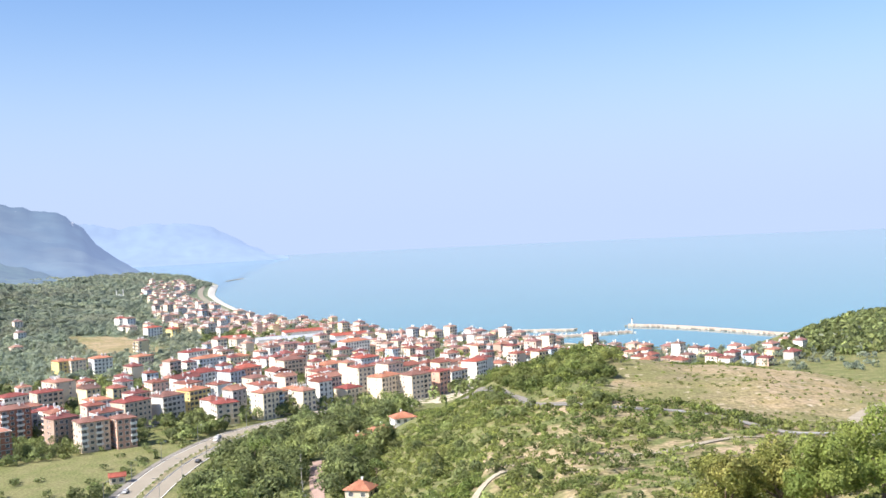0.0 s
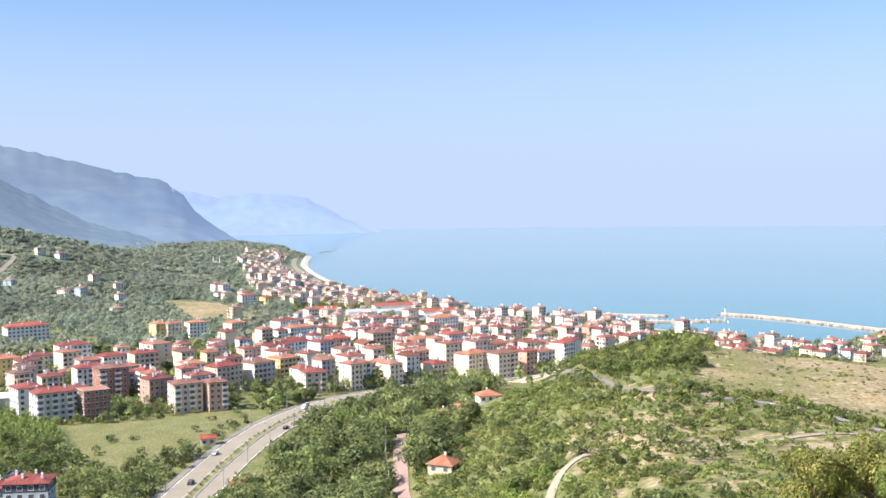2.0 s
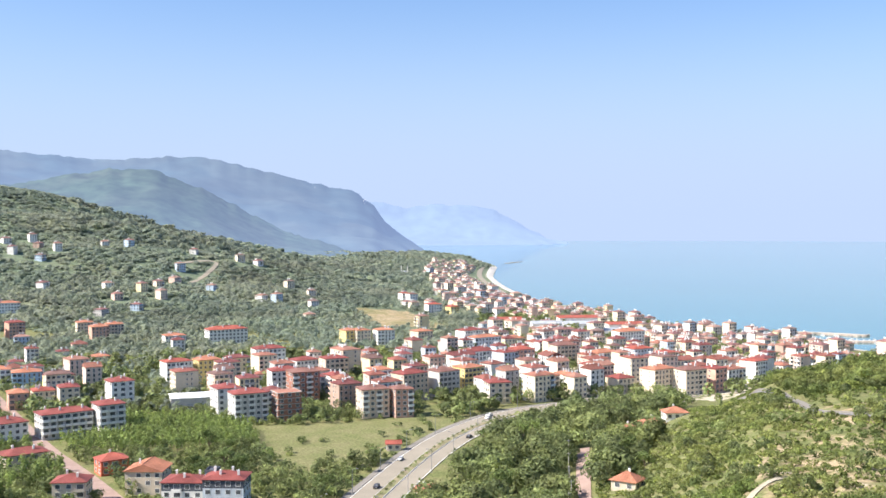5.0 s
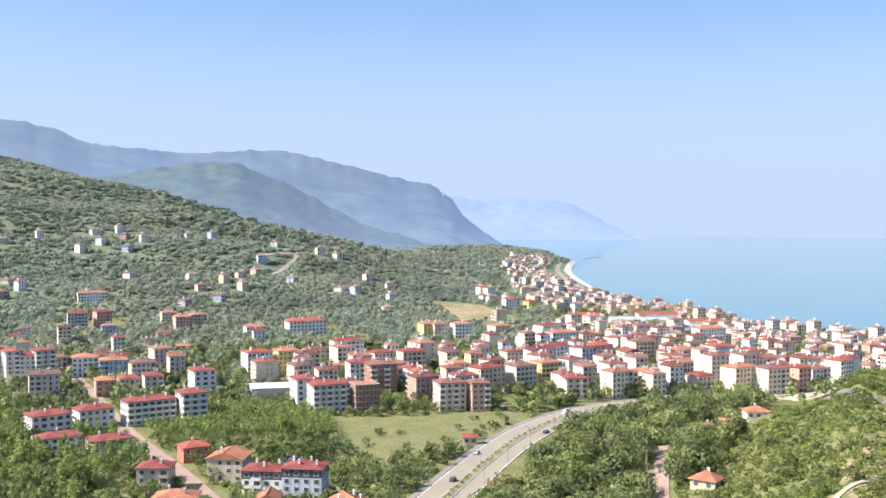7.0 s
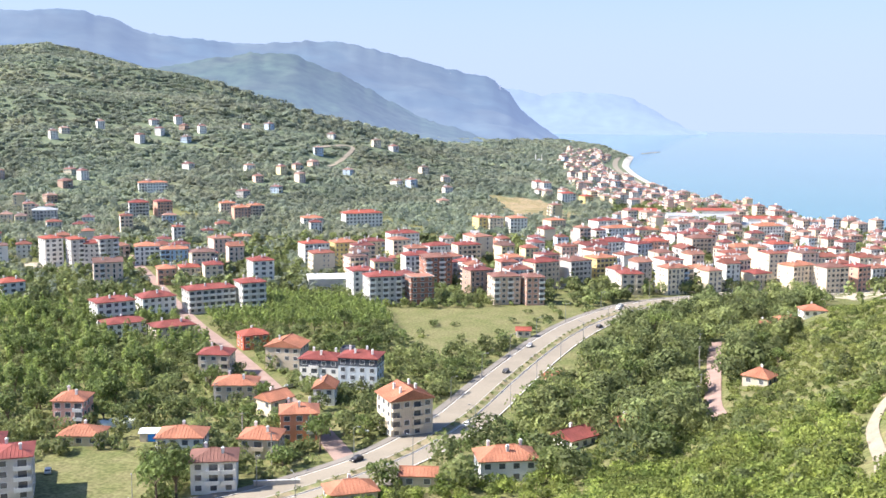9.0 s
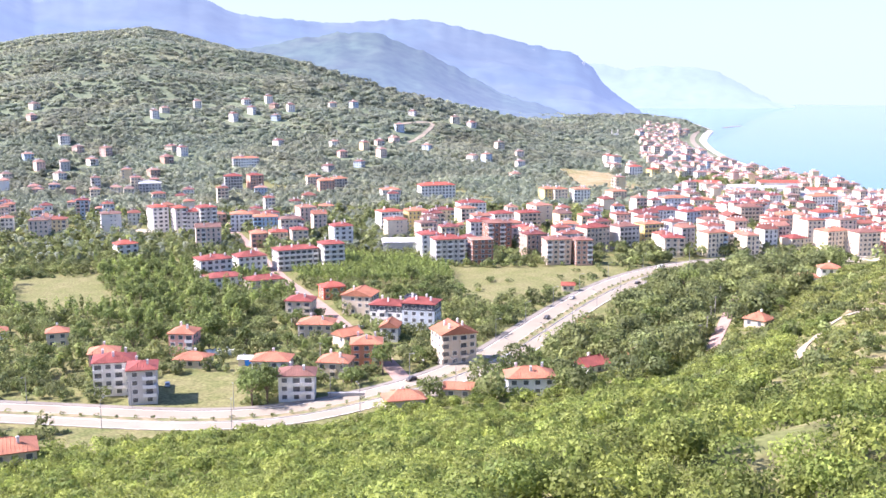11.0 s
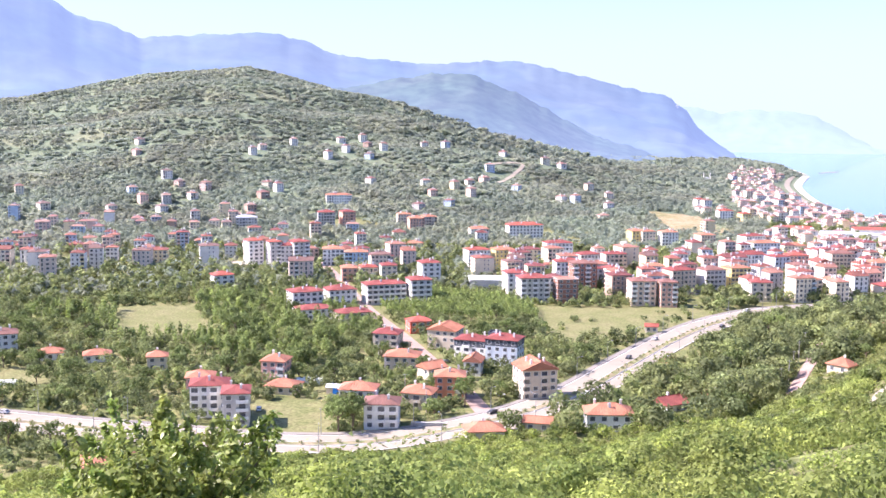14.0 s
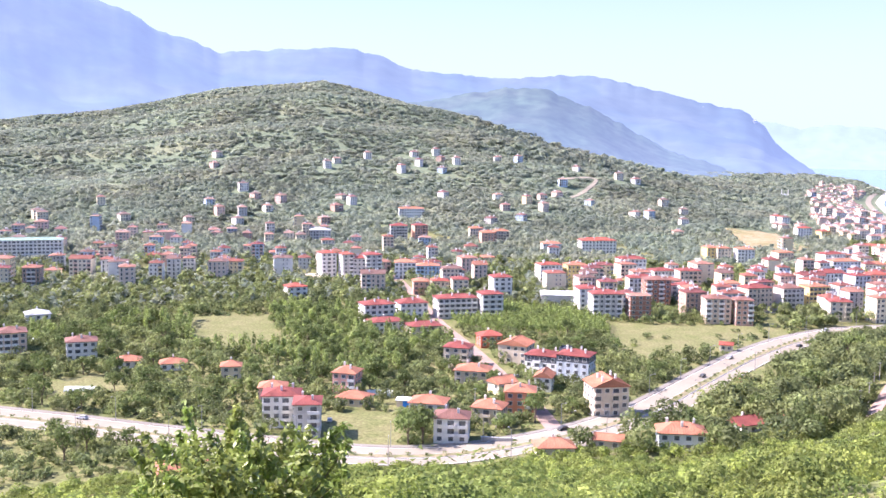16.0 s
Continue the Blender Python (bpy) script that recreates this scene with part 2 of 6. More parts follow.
def ground_material():
    """Grass, far wood floor with haze in its colour, dry slope and mown fields, spread by the cover attribute and
    broken up by noise.
    """
    n, l, bsdf = blank("ground_cover")
    bsdf.inputs["Roughness"].default_value, bsdf.inputs["Specular IOR Level"].default_value = 0.95, 0.1
    geo = n.new("ShaderNodeNewGeometry")
    cover = n.new("ShaderNodeAttribute")
    cover.attribute_name = "cover"
    split = n.new("ShaderNodeSeparateColor")
    l.new(cover.outputs["Color"], split.inputs[0])

    def tex(scale, detail=5):
        t = n.new("ShaderNodeTexNoise")
        t.inputs["Scale"].default_value, t.inputs["Detail"].default_value = scale, detail
        l.new(geo.outputs["Position"], t.inputs["Vector"])
        return t.outputs["Fac"]

    def calc(kind, a, b):
        x = n.new("ShaderNodeMath")
        x.operation = kind
        for s, v in zip(x.inputs, (a, b)):
            if hasattr(v, "links"):
                l.new(v, s)
            else:
                s.default_value = v
        return x.outputs[0]

    def ramp(value, a, b, lo=0.0, hi=1.0):
        r = n.new("ShaderNodeMapRange")
        l.new(value, r.inputs["Value"])
        for key, v in (("From Min", a), ("From Max", b), ("To Min", lo), ("To Max", hi)):
            r.inputs[key].default_value = v
        return r.outputs["Result"]

    def mix(fac, a, b, kind="MIX"):
        x = n.new("ShaderNodeMix")
        x.data_type, x.blend_type = "RGBA", kind
        l.new(fac, x.inputs[0])
        for s, v in ((x.inputs[6], a), (x.inputs[7], b)):
            if isinstance(v, tuple):
                s.default_value = (*v, 1)
            else:
                l.new(v, s)
        return x.outputs[2]

    broad, mid, fine = tex(0.02), tex(0.12), tex(0.9)
    grass = mix(ramp(mid, 0.4, 0.62), (0.140, 0.158, 0.062), (0.205, 0.195, 0.092))
    # far wood floor, its greens blued to paint in haze
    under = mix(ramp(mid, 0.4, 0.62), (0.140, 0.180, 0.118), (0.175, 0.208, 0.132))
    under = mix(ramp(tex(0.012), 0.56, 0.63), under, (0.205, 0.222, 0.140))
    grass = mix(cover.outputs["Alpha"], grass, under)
    dry = mix(ramp(mid, 0.38, 0.62), (0.31, 0.245, 0.13), (0.38, 0.295, 0.195))
    dry = mix(ramp(broad, 0.45, 0.6), dry, (0.20, 0.19, 0.085))
    dry = mix(ramp(tex(0.05), 0.52, 0.62), dry, (0.24, 0.205, 0.115))
    dry = mix(ramp(tex(0.35), 0.55, 0.66), dry, (0.17, 0.155, 0.075))
    dry = mix(ramp(tex(0.22), 0.62, 0.70), dry, (0.46, 0.39, 0.29))
    meadow = mix(ramp(mid, 0.35, 0.65), (0.155, 0.168, 0.068), (0.205, 0.196, 0.095))
    edge = ramp(mid, 0.3, 0.7, -0.25, 0.25)
    col = mix(ramp(calc("ADD", split.outputs[0], edge), 0.4, 0.6), grass, dry)
    col = mix(ramp(calc("ADD", split.outputs[1], edge), 0.45, 0.55), col, meadow)
    col = mix(ramp(calc("ADD", split.outputs[2], edge), 0.45, 0.55), col, (0.50, 0.44, 0.35))
    hsv = n.new("ShaderNodeHueSaturation")
    l.new(col, hsv.inputs["Color"])
    l.new(ramp(fine, 0.3, 0.7, 0.62, 1.36), hsv.inputs["Value"])
    l.new(hsv.outputs[0], bsdf.inputs["Base Color"])
    b = n.new("ShaderNodeBump")
    b.inputs["Strength"].default_value, b.inputs["Distance"].default_value = 0.5, 0.4
    l.new(fine, b.inputs["Height"]), l.new(b.outputs[0], bsdf.inputs["Normal"])


def sea_material():
    n, l, bsdf = blank("sea_water")
    geo = n.new("ShaderNodeNewGeometry")
    t, r = n.new("ShaderNodeTexNoise"), n.new("ShaderNodeValToRGB")
    t.inputs["Scale"].default_value, t.inputs["Detail"].default_value = 0.003, 4
    l.new(geo.outputs["Position"], t.inputs["Vector"])
    r.color_ramp.elements[0].position, r.color_ramp.elements[0].color = 0.35, (0.062, 0.185, 0.215, 1)
    r.color_ramp.elements[1].position, r.color_ramp.elements[1].color = 0.65, (0.070, 0.205, 0.235, 1)
    l.new(t.outputs["Fac"], r.inputs[0]), l.new(r.outputs[0], bsdf.inputs["Base Color"])
    bsdf.inputs["Roughness"].default_value, bsdf.inputs["IOR"].default_value = 0.07, 1.33
    bsdf.inputs["Specular IOR Level"].default_value = 0.5


ground_material()
sea_material()
# haze colour that the far hills, crags and headland emit instead of real air
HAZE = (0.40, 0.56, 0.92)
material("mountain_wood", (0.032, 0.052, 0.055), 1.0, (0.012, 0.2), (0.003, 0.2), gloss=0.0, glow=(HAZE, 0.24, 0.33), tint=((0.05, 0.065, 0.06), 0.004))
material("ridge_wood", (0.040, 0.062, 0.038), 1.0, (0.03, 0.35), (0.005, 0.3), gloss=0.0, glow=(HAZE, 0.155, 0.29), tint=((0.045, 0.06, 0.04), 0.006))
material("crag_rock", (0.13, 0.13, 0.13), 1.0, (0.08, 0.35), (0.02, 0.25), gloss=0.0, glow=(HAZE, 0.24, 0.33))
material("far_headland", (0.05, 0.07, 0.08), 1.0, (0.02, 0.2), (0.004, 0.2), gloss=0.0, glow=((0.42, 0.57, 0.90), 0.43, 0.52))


# ---- helpers for building ----
def quads_mesh(name, verts, mats, faces=None, slot=None, smooth_shade=False):
    """A mesh from arrays: vertices, and quads (by default each four vertices)."""
    verts = np.asarray(verts, np.float32).reshape(-1, 3)
    faces = np.arange(len(verts), dtype=np.int32).reshape(-1, 4) if faces is None else np.asarray(faces, np.int32)
    me = bpy.data.meshes.new(name)
    me.vertices.add(len(verts)), me.vertices.foreach_set("co", verts.ravel())
    me.loops.add(faces.size), me.loops.foreach_set("vertex_index", faces.ravel())
    me.polygons.add(len(faces))
    me.polygons.foreach_set("loop_start", np.arange(0, faces.size, faces.shape[1], dtype=np.int32))
    me.polygons.foreach_set("use_smooth", np.full(len(faces), smooth_shade))
    if slot is not None:
        me.polygons.foreach_set("material_index", np.asarray(slot, np.int32))
    for m in mats:
        me.materials.append(MATS[m])
    me.update(calc_edges=True)
    return me


def boxes_mesh(name, boxes, mats):
    """One mesh of boxes: (x0, y0, z0, x1, y1, z1[, slot])."""
    b = np.array([(*q, 0)[:7] for q in boxes], float)
    pick = np.array(((0, 1, 2), (3, 1, 2), (3, 4, 2), (0, 4, 2), (0, 1, 5), (3, 1, 5), (3, 4, 5), (0, 4, 5)))
    sides = np.array(((3, 2, 1, 0), (4, 5, 6, 7), (0, 1, 5, 4), (1, 2, 6, 5), (2, 3, 7, 6), (3, 0, 4, 7)))
    v = b[:, pick].reshape(-1, 3)
    f = (sides[None] + 8 * np.arange(len(b))[:, None, None]).reshape(-1, 4)
    return quads_mesh(name, v, mats, f, np.repeat(b[:, 6], 6))


def part(name, me, parent, label="", m=None):
    ob = new(name, me)
    ob.parent = parent
    if m is not None:
        ob.matrix_local = m
    if label:
        ob["label"] = label
    return ob


def ground(x, y):
    """The ground's height with its bumps; flat in the valley and under the sea."""
    h = height(x, y)
    rough = smooth((h - 24) / 25) * smooth((np.hypot(x, y) - 30) / 60)
    far = 1 + 3 * smooth((np.hypot(x, y) - 900) / 600)
    b = np.sin(x * 0.061 + 1.3) * np.sin(y * 0.053 + 0.4) + 0.6 * np.sin(x * 0.13 + y * 0.09) * np.sin(y * 0.11 - x * 0.07 + 2)
    c = np.sin(x * 0.011 + 0.5) * np.sin(y * 0.013 + 1.1) + np.sin(x * 0.023 - y * 0.017)
    return h + rough * (0.8 * b + 1.2 * c * far)


def spot(az, d):
    a = radians(az)
    return -math.sin(a) * d, math.cos(a) * d


def inside(x, y, ring):
    """Which points lie within the ring of corners."""
    hit = np.zeros(np.shape(x), bool)
    for (x0, y0), (x1, y1) in zip(ring, ring[1:] + ring[:1]):
        cross = ((y0 > y) != (y1 > y)) & (x < (x1 - x0) * (y - y0) / ((y1 - y0) or 1e-9) + x0)
        hit ^= cross
    return hit


def way_points(corners, step=3.0):
    """A rounded line through the corners, with points every step metres."""
    c = np.array(corners, float)
    for _ in range(3):
        a, b = c[:-1] * 0.75 + c[1:] * 0.25, c[:-1] * 0.25 + c[1:] * 0.75
        c = np.vstack([c[:1], np.stack([a, b], 1).reshape(-1, 2), c[-1:]])
    run = np.r_[0, np.cumsum(np.hypot(*np.diff(c, axis=0).T))]
    s = np.arange(0, run[-1], step)
    return np.stack([np.interp(s, run, c[:, 0]), np.interp(s, run, c[:, 1])], 1)


def line_gap(x, y, line):
    """The distance of points from a line of points."""
    x, y = np.asarray(x, float), np.asarray(y, float)
    best = np.full(x.shape, 1e9)
    for px, py in line[::2]:
        best = np.minimum(best, (x - px) ** 2 + (y - py) ** 2)
    return np.sqrt(best)


HIGHWAY = way_points([spot(*p) for p in ((72, 400), (66, 352), (61, 323), (56.5, 298), (50, 275), (44, 259), (38.8, 253), (33, 257), (27.5, 272), (24, 290),
                                         (21, 325), (17.9, 393), (14.9, 474), (12.3, 524), (9.9, 553), (6, 580), (2, 620))])
VILLAGE_ROAD = way_points([spot(*p) for p in ((38.5, 720), (37, 597), (35.5, 500), (33.2, 430), (31.7, 388), (30.4, 357), (28.6, 322), (27.0, 285))])
HILL_ROAD = way_points([(6, 475), (15, 445), (20, 398), (27, 362), (33, 339), (42, 322), (53, 320), (65, 320), (76, 315), (81, 303), (85, 287), (92, 275), (105, 260), (150, 235), (190, 225)])
TRACK_HIGH = way_points([(175, 372), (139, 342), (122, 322), (117, 302), (118, 284), (112, 262)])
TRACK_MID = way_points([(38, 259), (48, 258), (63, 265), (79, 275), (90, 276)])
TRACK_LOW = way_points([(4, 190), (4, 205), (2, 230), (4, 249), (9, 259), (14, 264)])
HILL_TRACK = way_points([(-652, 1186), (-644, 1225), (-633, 1258), (-619, 1222), (-611, 1182), (-606, 1147), (-597, 1108)], 6.0)
WOOD_LANE = way_points([(-38, 308), (-42, 325), (-49, 380), (-56, 432), (-58, 450)])
MEADOW = [(-228, 470), (-200, 432), (-172, 388), (-148, 398), (-137, 425), (-124, 470), (-120, 520), (-150, 512), (-165, 503), (-200, 478)]
PLANTATION = [(-300, 470), (-226, 474), (-195, 428), (-244, 402), (-282, 392)]
LAWN = [(-188, 188), (-164, 208), (-192, 246), (-218, 226)]
FIELD_A = [(-410, 335), (-376, 364), (-306, 304), (-336, 274)]
FIELD_B = [(-342, 190), (-326, 214), (-300, 202), (-312, 182)]
FIELD_C = [(-398, 1104), (-288, 888), (-240, 940), (-330, 1085)]
FIELD_D = [(-620, 745), (-560, 720), (-520, 790), (-590, 800)]
YARDS = [(-470, 480), (-420, 490), (-430, 520), (-480, 512)]


def dry_slope(x, y):
    """How far a place lies on the bare slope under the crest of the near hill."""
    az, d = np.degrees(np.arctan2(-x, y)), np.hypot(x, y)
    road = np.interp(az, (-28, -22, -18, -14, -8), (285, 290, 305, 335, 335))
    return smooth((d - road - 4) / 14) * smooth((500 - d) / 25) * smooth((-8.0 - az) / 1.2) * smooth((az + 36) / 6)


def fine_ring():
    return np.r_[np.arange(-180, -48, 3.0), np.arange(-48, 78, 0.45), np.arange(78, 180, 3.0)]


def build_ground():
    az = fine_ring()
    d = np.r_[0.5, np.geomspace(3, 90, 30), np.geomspace(93, 4960, 250)]
    A, D = np.meshgrid(np.radians(az), d)
    x, y = -np.sin(A) * D, np.cos(A) * D
    z = ground(x, y)
    rows, cols = A.shape
    idx = np.arange(rows * cols).reshape(rows, cols)
    nxt = np.roll(idx, -1, 1)
    faces = np.stack([idx[:-1], idx[1:], nxt[1:], nxt[:-1]], -1).reshape(-1, 4)
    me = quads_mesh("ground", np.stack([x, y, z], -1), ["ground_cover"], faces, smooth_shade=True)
    fx, fy = x.ravel(), y.ravel()
    mown = np.zeros(fx.shape)
    for ring in (MEADOW, LAWN, FIELD_A, FIELD_B, FIELD_D, PLANTATION):
        mown = np.maximum(mown, inside(fx, fy, ring))
    dry = dry_slope(fx, fy)
    a, dd = np.degrees(np.arctan2(-fx, fy)), np.hypot(fx, fy)
    dry = np.maximum(dry, 0.85 * inside(fx, fy, FIELD_C))
    dry = np.maximum(dry, 0.52 * smooth((2 - a) / 5) * smooth((dd - 120) / 60) * smooth((420 - dd) / 80))
    sand = (np.abs(shore_y(fx) - fy) < np.interp(fy, (1250, 1350, 1600, 1900, 2300, 2800), (24, 30, 30, 30, 30, 30))) & (fy > 900) & (fx < 120)
    town = 0.55 * smooth((dd - 560) / 40) * smooth((a + 4) / 2) * smooth((np.interp(dd, (600, 800, 1000), (24, 16, 13)) - a) / 2) * smooth((1500 - dd) / 200)
    yard = inside(fx, fy, YARDS)
    c = me.color_attributes.new("cover", "FLOAT_COLOR", "POINT")
    # alpha rises with distance and brings in the hazed ground colour
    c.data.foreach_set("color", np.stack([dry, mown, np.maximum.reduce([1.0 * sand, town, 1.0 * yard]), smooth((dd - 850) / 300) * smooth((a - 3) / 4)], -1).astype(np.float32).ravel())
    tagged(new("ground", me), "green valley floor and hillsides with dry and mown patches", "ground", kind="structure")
    # the sea
    d = np.r_[1.0, np.geomspace(300, 4950, 60)]
    A, D = np.meshgrid(np.radians(np.arange(-180, 180, 4.0)), d)
    idx = np.arange(A.size).reshape(A.shape)
    nxt = np.roll(idx, -1, 1)
    me = quads_mesh("water", np.stack([-np.sin(A) * D, np.cos(A) * D, 0 * A], -1), ["sea_water"], np.stack([idx[:-1], idx[1:], nxt[1:], nxt[:-1]], -1).reshape(-1, 4))
    tagged(new("water", me), "calm pale blue sea fading into haze", "sea", kind="structure")


def strip(name, line, left, right, mat, label, lift=0.25, category="road", kind="structure", level=False):
    """A road's surface along a line, from left to right metres off it, with turned-down edges; level: cut flat into the slope."""
    t = np.gradient(line, axis=0)
    t /= np.hypot(*t.T)[:, None]
    side = np.stack([t[:, 1], -t[:, 0]], 1)
    offs = np.linspace(left, right, 5)
    rows = []
    for k, o in enumerate([offs[0], *offs, offs[-1]]):
        p = line + side * o
        bed = line if level else p
        z = ground(bed[:, 0], bed[:, 1]) + (lift if 0 < k < 6 else -1.6 if level else -0.8)
        rows.append(np.c_[p, z])
    v = np.stack(rows, 1)
    idx = np.arange(v.shape[0] * 7).reshape(-1, 7)
    f = np.stack([idx[:-1, :-1], idx[:-1, 1:], idx[1:, 1:], idx[1:, :-1]], -1).reshape(-1, 4)
    return tagged(new(name, quads_mesh(name, v, [mat], f)), label, category, kind=kind)


def build_roads():
    strip("road", HIGHWAY, -10.2, -1.7, "asphalt_pale", "pale concrete carriageway of a divided highway")
    strip("road", HIGHWAY, 1.7, 9.2, "asphalt_pale", "pale concrete carriageway of a divided highway")
    strip("pavement", HIGHWAY, -1.7, 1.7, "soil", "planted strip between the carriageways", 0.45, "verge")
    for o in (-1.95, 1.65):
        strip("trim", HIGHWAY, o, o + 0.3, "concrete", "concrete kerb along the planted strip", 0.5, "kerb")
    strip("pavement", HIGHWAY, -12.8, -10.2, "asphalt", "dark asphalt shoulder beside the highway", 0.4, "pavement")
    for o in (-9.9, -2.2, 1.95, 8.8):
        strip("trim", HIGHWAY, o, o + 0.25, "road_paint", "worn white edge line on the carriageway", 0.262, "road marking")
    strip("road", VILLAGE_ROAD, -3.2, 3.2, "brick_paving", "narrow paved village road", 0.22)
    strip("road", HILL_ROAD, -1.4, 1.4, "asphalt", "grey asphalt road round the hillside", 0.5, level=True)
    strip("road", TRACK_HIGH, -3.2, 3.2, "gravel", "pale gravel track on the bare slope", 0.3)
    strip("road", TRACK_MID, -1.1, 1.1, "gravel", "thin pale footpath through the scrub", 0.3)
    strip("road", TRACK_LOW, -1.2, 1.2, "gravel", "pale gravel track between bushes", 0.3)
    strip("road", WOOD_LANE, -2.6, 2.6, "brick_paving", "reddish paved lane in the wood", 0.3)
    shore = way_points([(x, y) for x, y in zip(SHORE_X[::-1], SHORE_Y[::-1]) if -530 < x < -200])
    strip("beach", shore, -15, -1.5, "pebbles", "pale pebble beach along the bay", 0.4, "beach")
    strip("road", shore, -34, -24, "asphalt_pale", "pale coast road behind the beach", 0.5)
    strip("road", HILL_TRACK, -2.6, 2.6, "gravel", "pale dirt track winding up the wooded hill", 0.6)
    corner = way_points([(-168, 196), (-135, 226), (-112, 252)])
    strip("road", corner, -1.0, 9.0, "asphalt_pale", "pale widened junction beside the highway", 0.24)


def mountain(name, azs, els, crest, foot, mat, label, back=500, relief=70.0, seed=0.0):
    """A range whose skyline follows the given heights of angle, with spurs and gullies running down to its foot."""
    az = np.arange(azs[0], azs[-1], 0.2)
    el = np.interp(az, azs, els)
    rows = np.r_[np.linspace(0, 1, 34), 1.12, 1.3]
    v = np.zeros((len(rows), len(az), 3))
    for j, (a, e) in enumerate(zip(az, el)):
        top = 120 + crest * math.tan(radians(e))
        jag = 8 * noise.noise((a * 1.7, seed, 0)) + 4 * noise.noise((a * 5.3, seed, 2))
        for i, r in enumerate(rows):
            d = foot + (crest - foot) * min(r, 1) + back * max(r - 1, 0)
            px, py = spot(a, d)
            n = noise.fractal((px * 0.0035 + seed, py * 0.0035, seed), 0.9, 2.1, 5)
            n2 = noise.ridged_multi_fractal((px * 0.0022 + seed, py * 0.0022, seed + 4), 1.0, 2.0, 4, 1.0, 2.0)
            body = 0.62 * r + 0.38 * r * r * r
            s = 4 * r * (1 - r) if r < 1 else 0
            z = -4 + (top + 4) * (body if r <= 1 else 1 - 1.1 * (r - 1)) + jag * min(r, 1) ** 8 + s * relief * (0.55 * n + 0.35 * (n2 - 1))
            v[i, j] = (*spot(a, d), z)
    idx = np.arange(v.shape[0] * v.shape[1]).reshape(v.shape[:2])
    f = np.stack([idx[:-1, :-1], idx[1:, :-1], idx[1:, 1:], idx[:-1, 1:]], -1).reshape(-1, 4)
    return tagged(new(name, quads_mesh(name, v, [mat], f, smooth_shade=True)), label, "mountain", kind="structure")


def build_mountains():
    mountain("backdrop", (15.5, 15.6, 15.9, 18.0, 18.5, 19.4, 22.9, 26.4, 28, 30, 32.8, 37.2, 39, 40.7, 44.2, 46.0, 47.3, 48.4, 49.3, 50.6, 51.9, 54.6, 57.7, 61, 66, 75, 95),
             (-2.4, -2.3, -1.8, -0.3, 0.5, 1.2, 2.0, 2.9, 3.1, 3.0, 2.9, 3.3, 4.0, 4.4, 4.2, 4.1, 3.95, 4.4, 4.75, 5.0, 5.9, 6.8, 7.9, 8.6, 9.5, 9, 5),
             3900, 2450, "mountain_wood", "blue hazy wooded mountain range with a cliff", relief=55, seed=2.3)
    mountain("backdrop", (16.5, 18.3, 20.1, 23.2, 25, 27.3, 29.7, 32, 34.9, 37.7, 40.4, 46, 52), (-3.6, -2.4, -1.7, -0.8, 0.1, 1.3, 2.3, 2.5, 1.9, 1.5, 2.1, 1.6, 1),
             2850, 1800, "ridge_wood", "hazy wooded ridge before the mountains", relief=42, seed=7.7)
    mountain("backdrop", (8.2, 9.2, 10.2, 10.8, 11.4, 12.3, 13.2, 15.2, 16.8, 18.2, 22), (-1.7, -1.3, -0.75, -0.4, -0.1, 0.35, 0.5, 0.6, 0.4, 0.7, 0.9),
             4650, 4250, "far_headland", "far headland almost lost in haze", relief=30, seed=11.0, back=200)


def rock_face(az, el, wide, tall, seed):
    """A bare pale crag standing out of the mountain's wooded flank."""
    g = np.random.default_rng(seed)
    bm = bmesh.new()
    bmesh.ops.create_icosphere(bm, subdivisions=3, radius=1.0)
    for v in bm.verts:
        v.co *= 1 + 0.5 * noise.noise(v.co * 2.2 + Vector((seed, 0, 0))) + g.uniform(-0.06, 0.06)
        v.co = Vector((v.co.x * wide / 2, v.co.y * 26, v.co.z * tall / 2))
    me = bpy.data.meshes.new("crag")
    bm.to_mesh(me)
    bm.free()
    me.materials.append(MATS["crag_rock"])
    x, y = spot(az, 3860)
    ob = tagged(new("crag", me), "pale bare crag on the mountain's flank", "rock", kind="structure")
    ob.matrix_world = pose(x, y, 120 + 3860 * math.tan(radians(el)), 0, 0, az)


def build_crags():
    for k, (az, el, wide, tall) in enumerate(((21.9, 1.38, 18, 15), (21.65, 1.40, 14, 18), (20.5, 1.16, 14, 9), (20.0, 1.08, 20, 10), (19.5, 0.95, 18, 12), (19.0, 0.72, 12, 18))):
        rock_face(az, el, wide, tall, k)


build_ground()
build_roads()
build_mountains()
build_crags()


# ---- buildings ----
for label, c in (("sky_blue", (0.36, 0.52, 0.68)), ("white", (0.78, 0.76, 0.72)), ("cream", (0.66, 0.57, 0.45)), ("grey_plaster", (0.55, 0.53, 0.50)), ("red_paint", (0.62, 0.16, 0.10)),
                 ("orange_paint", (0.72, 0.30, 0.17)), ("pink_paint", (0.74, 0.42, 0.34)), ("pale_blue", (0.53, 0.58, 0.62)), ("tan", (0.62, 0.50, 0.39)),
                 ("bare_brick", (0.36, 0.17, 0.12)), ("yellow_paint", (0.70, 0.56, 0.25)), ("brick_pink", (0.58, 0.36, 0.28)), ("slate", (0.10, 0.11, 0.13)), ("beige", (0.56, 0.48, 0.38))):
    material(label, c, 0.9, (2.5, 0.07), (0.25, 0.12), bump=0.1)
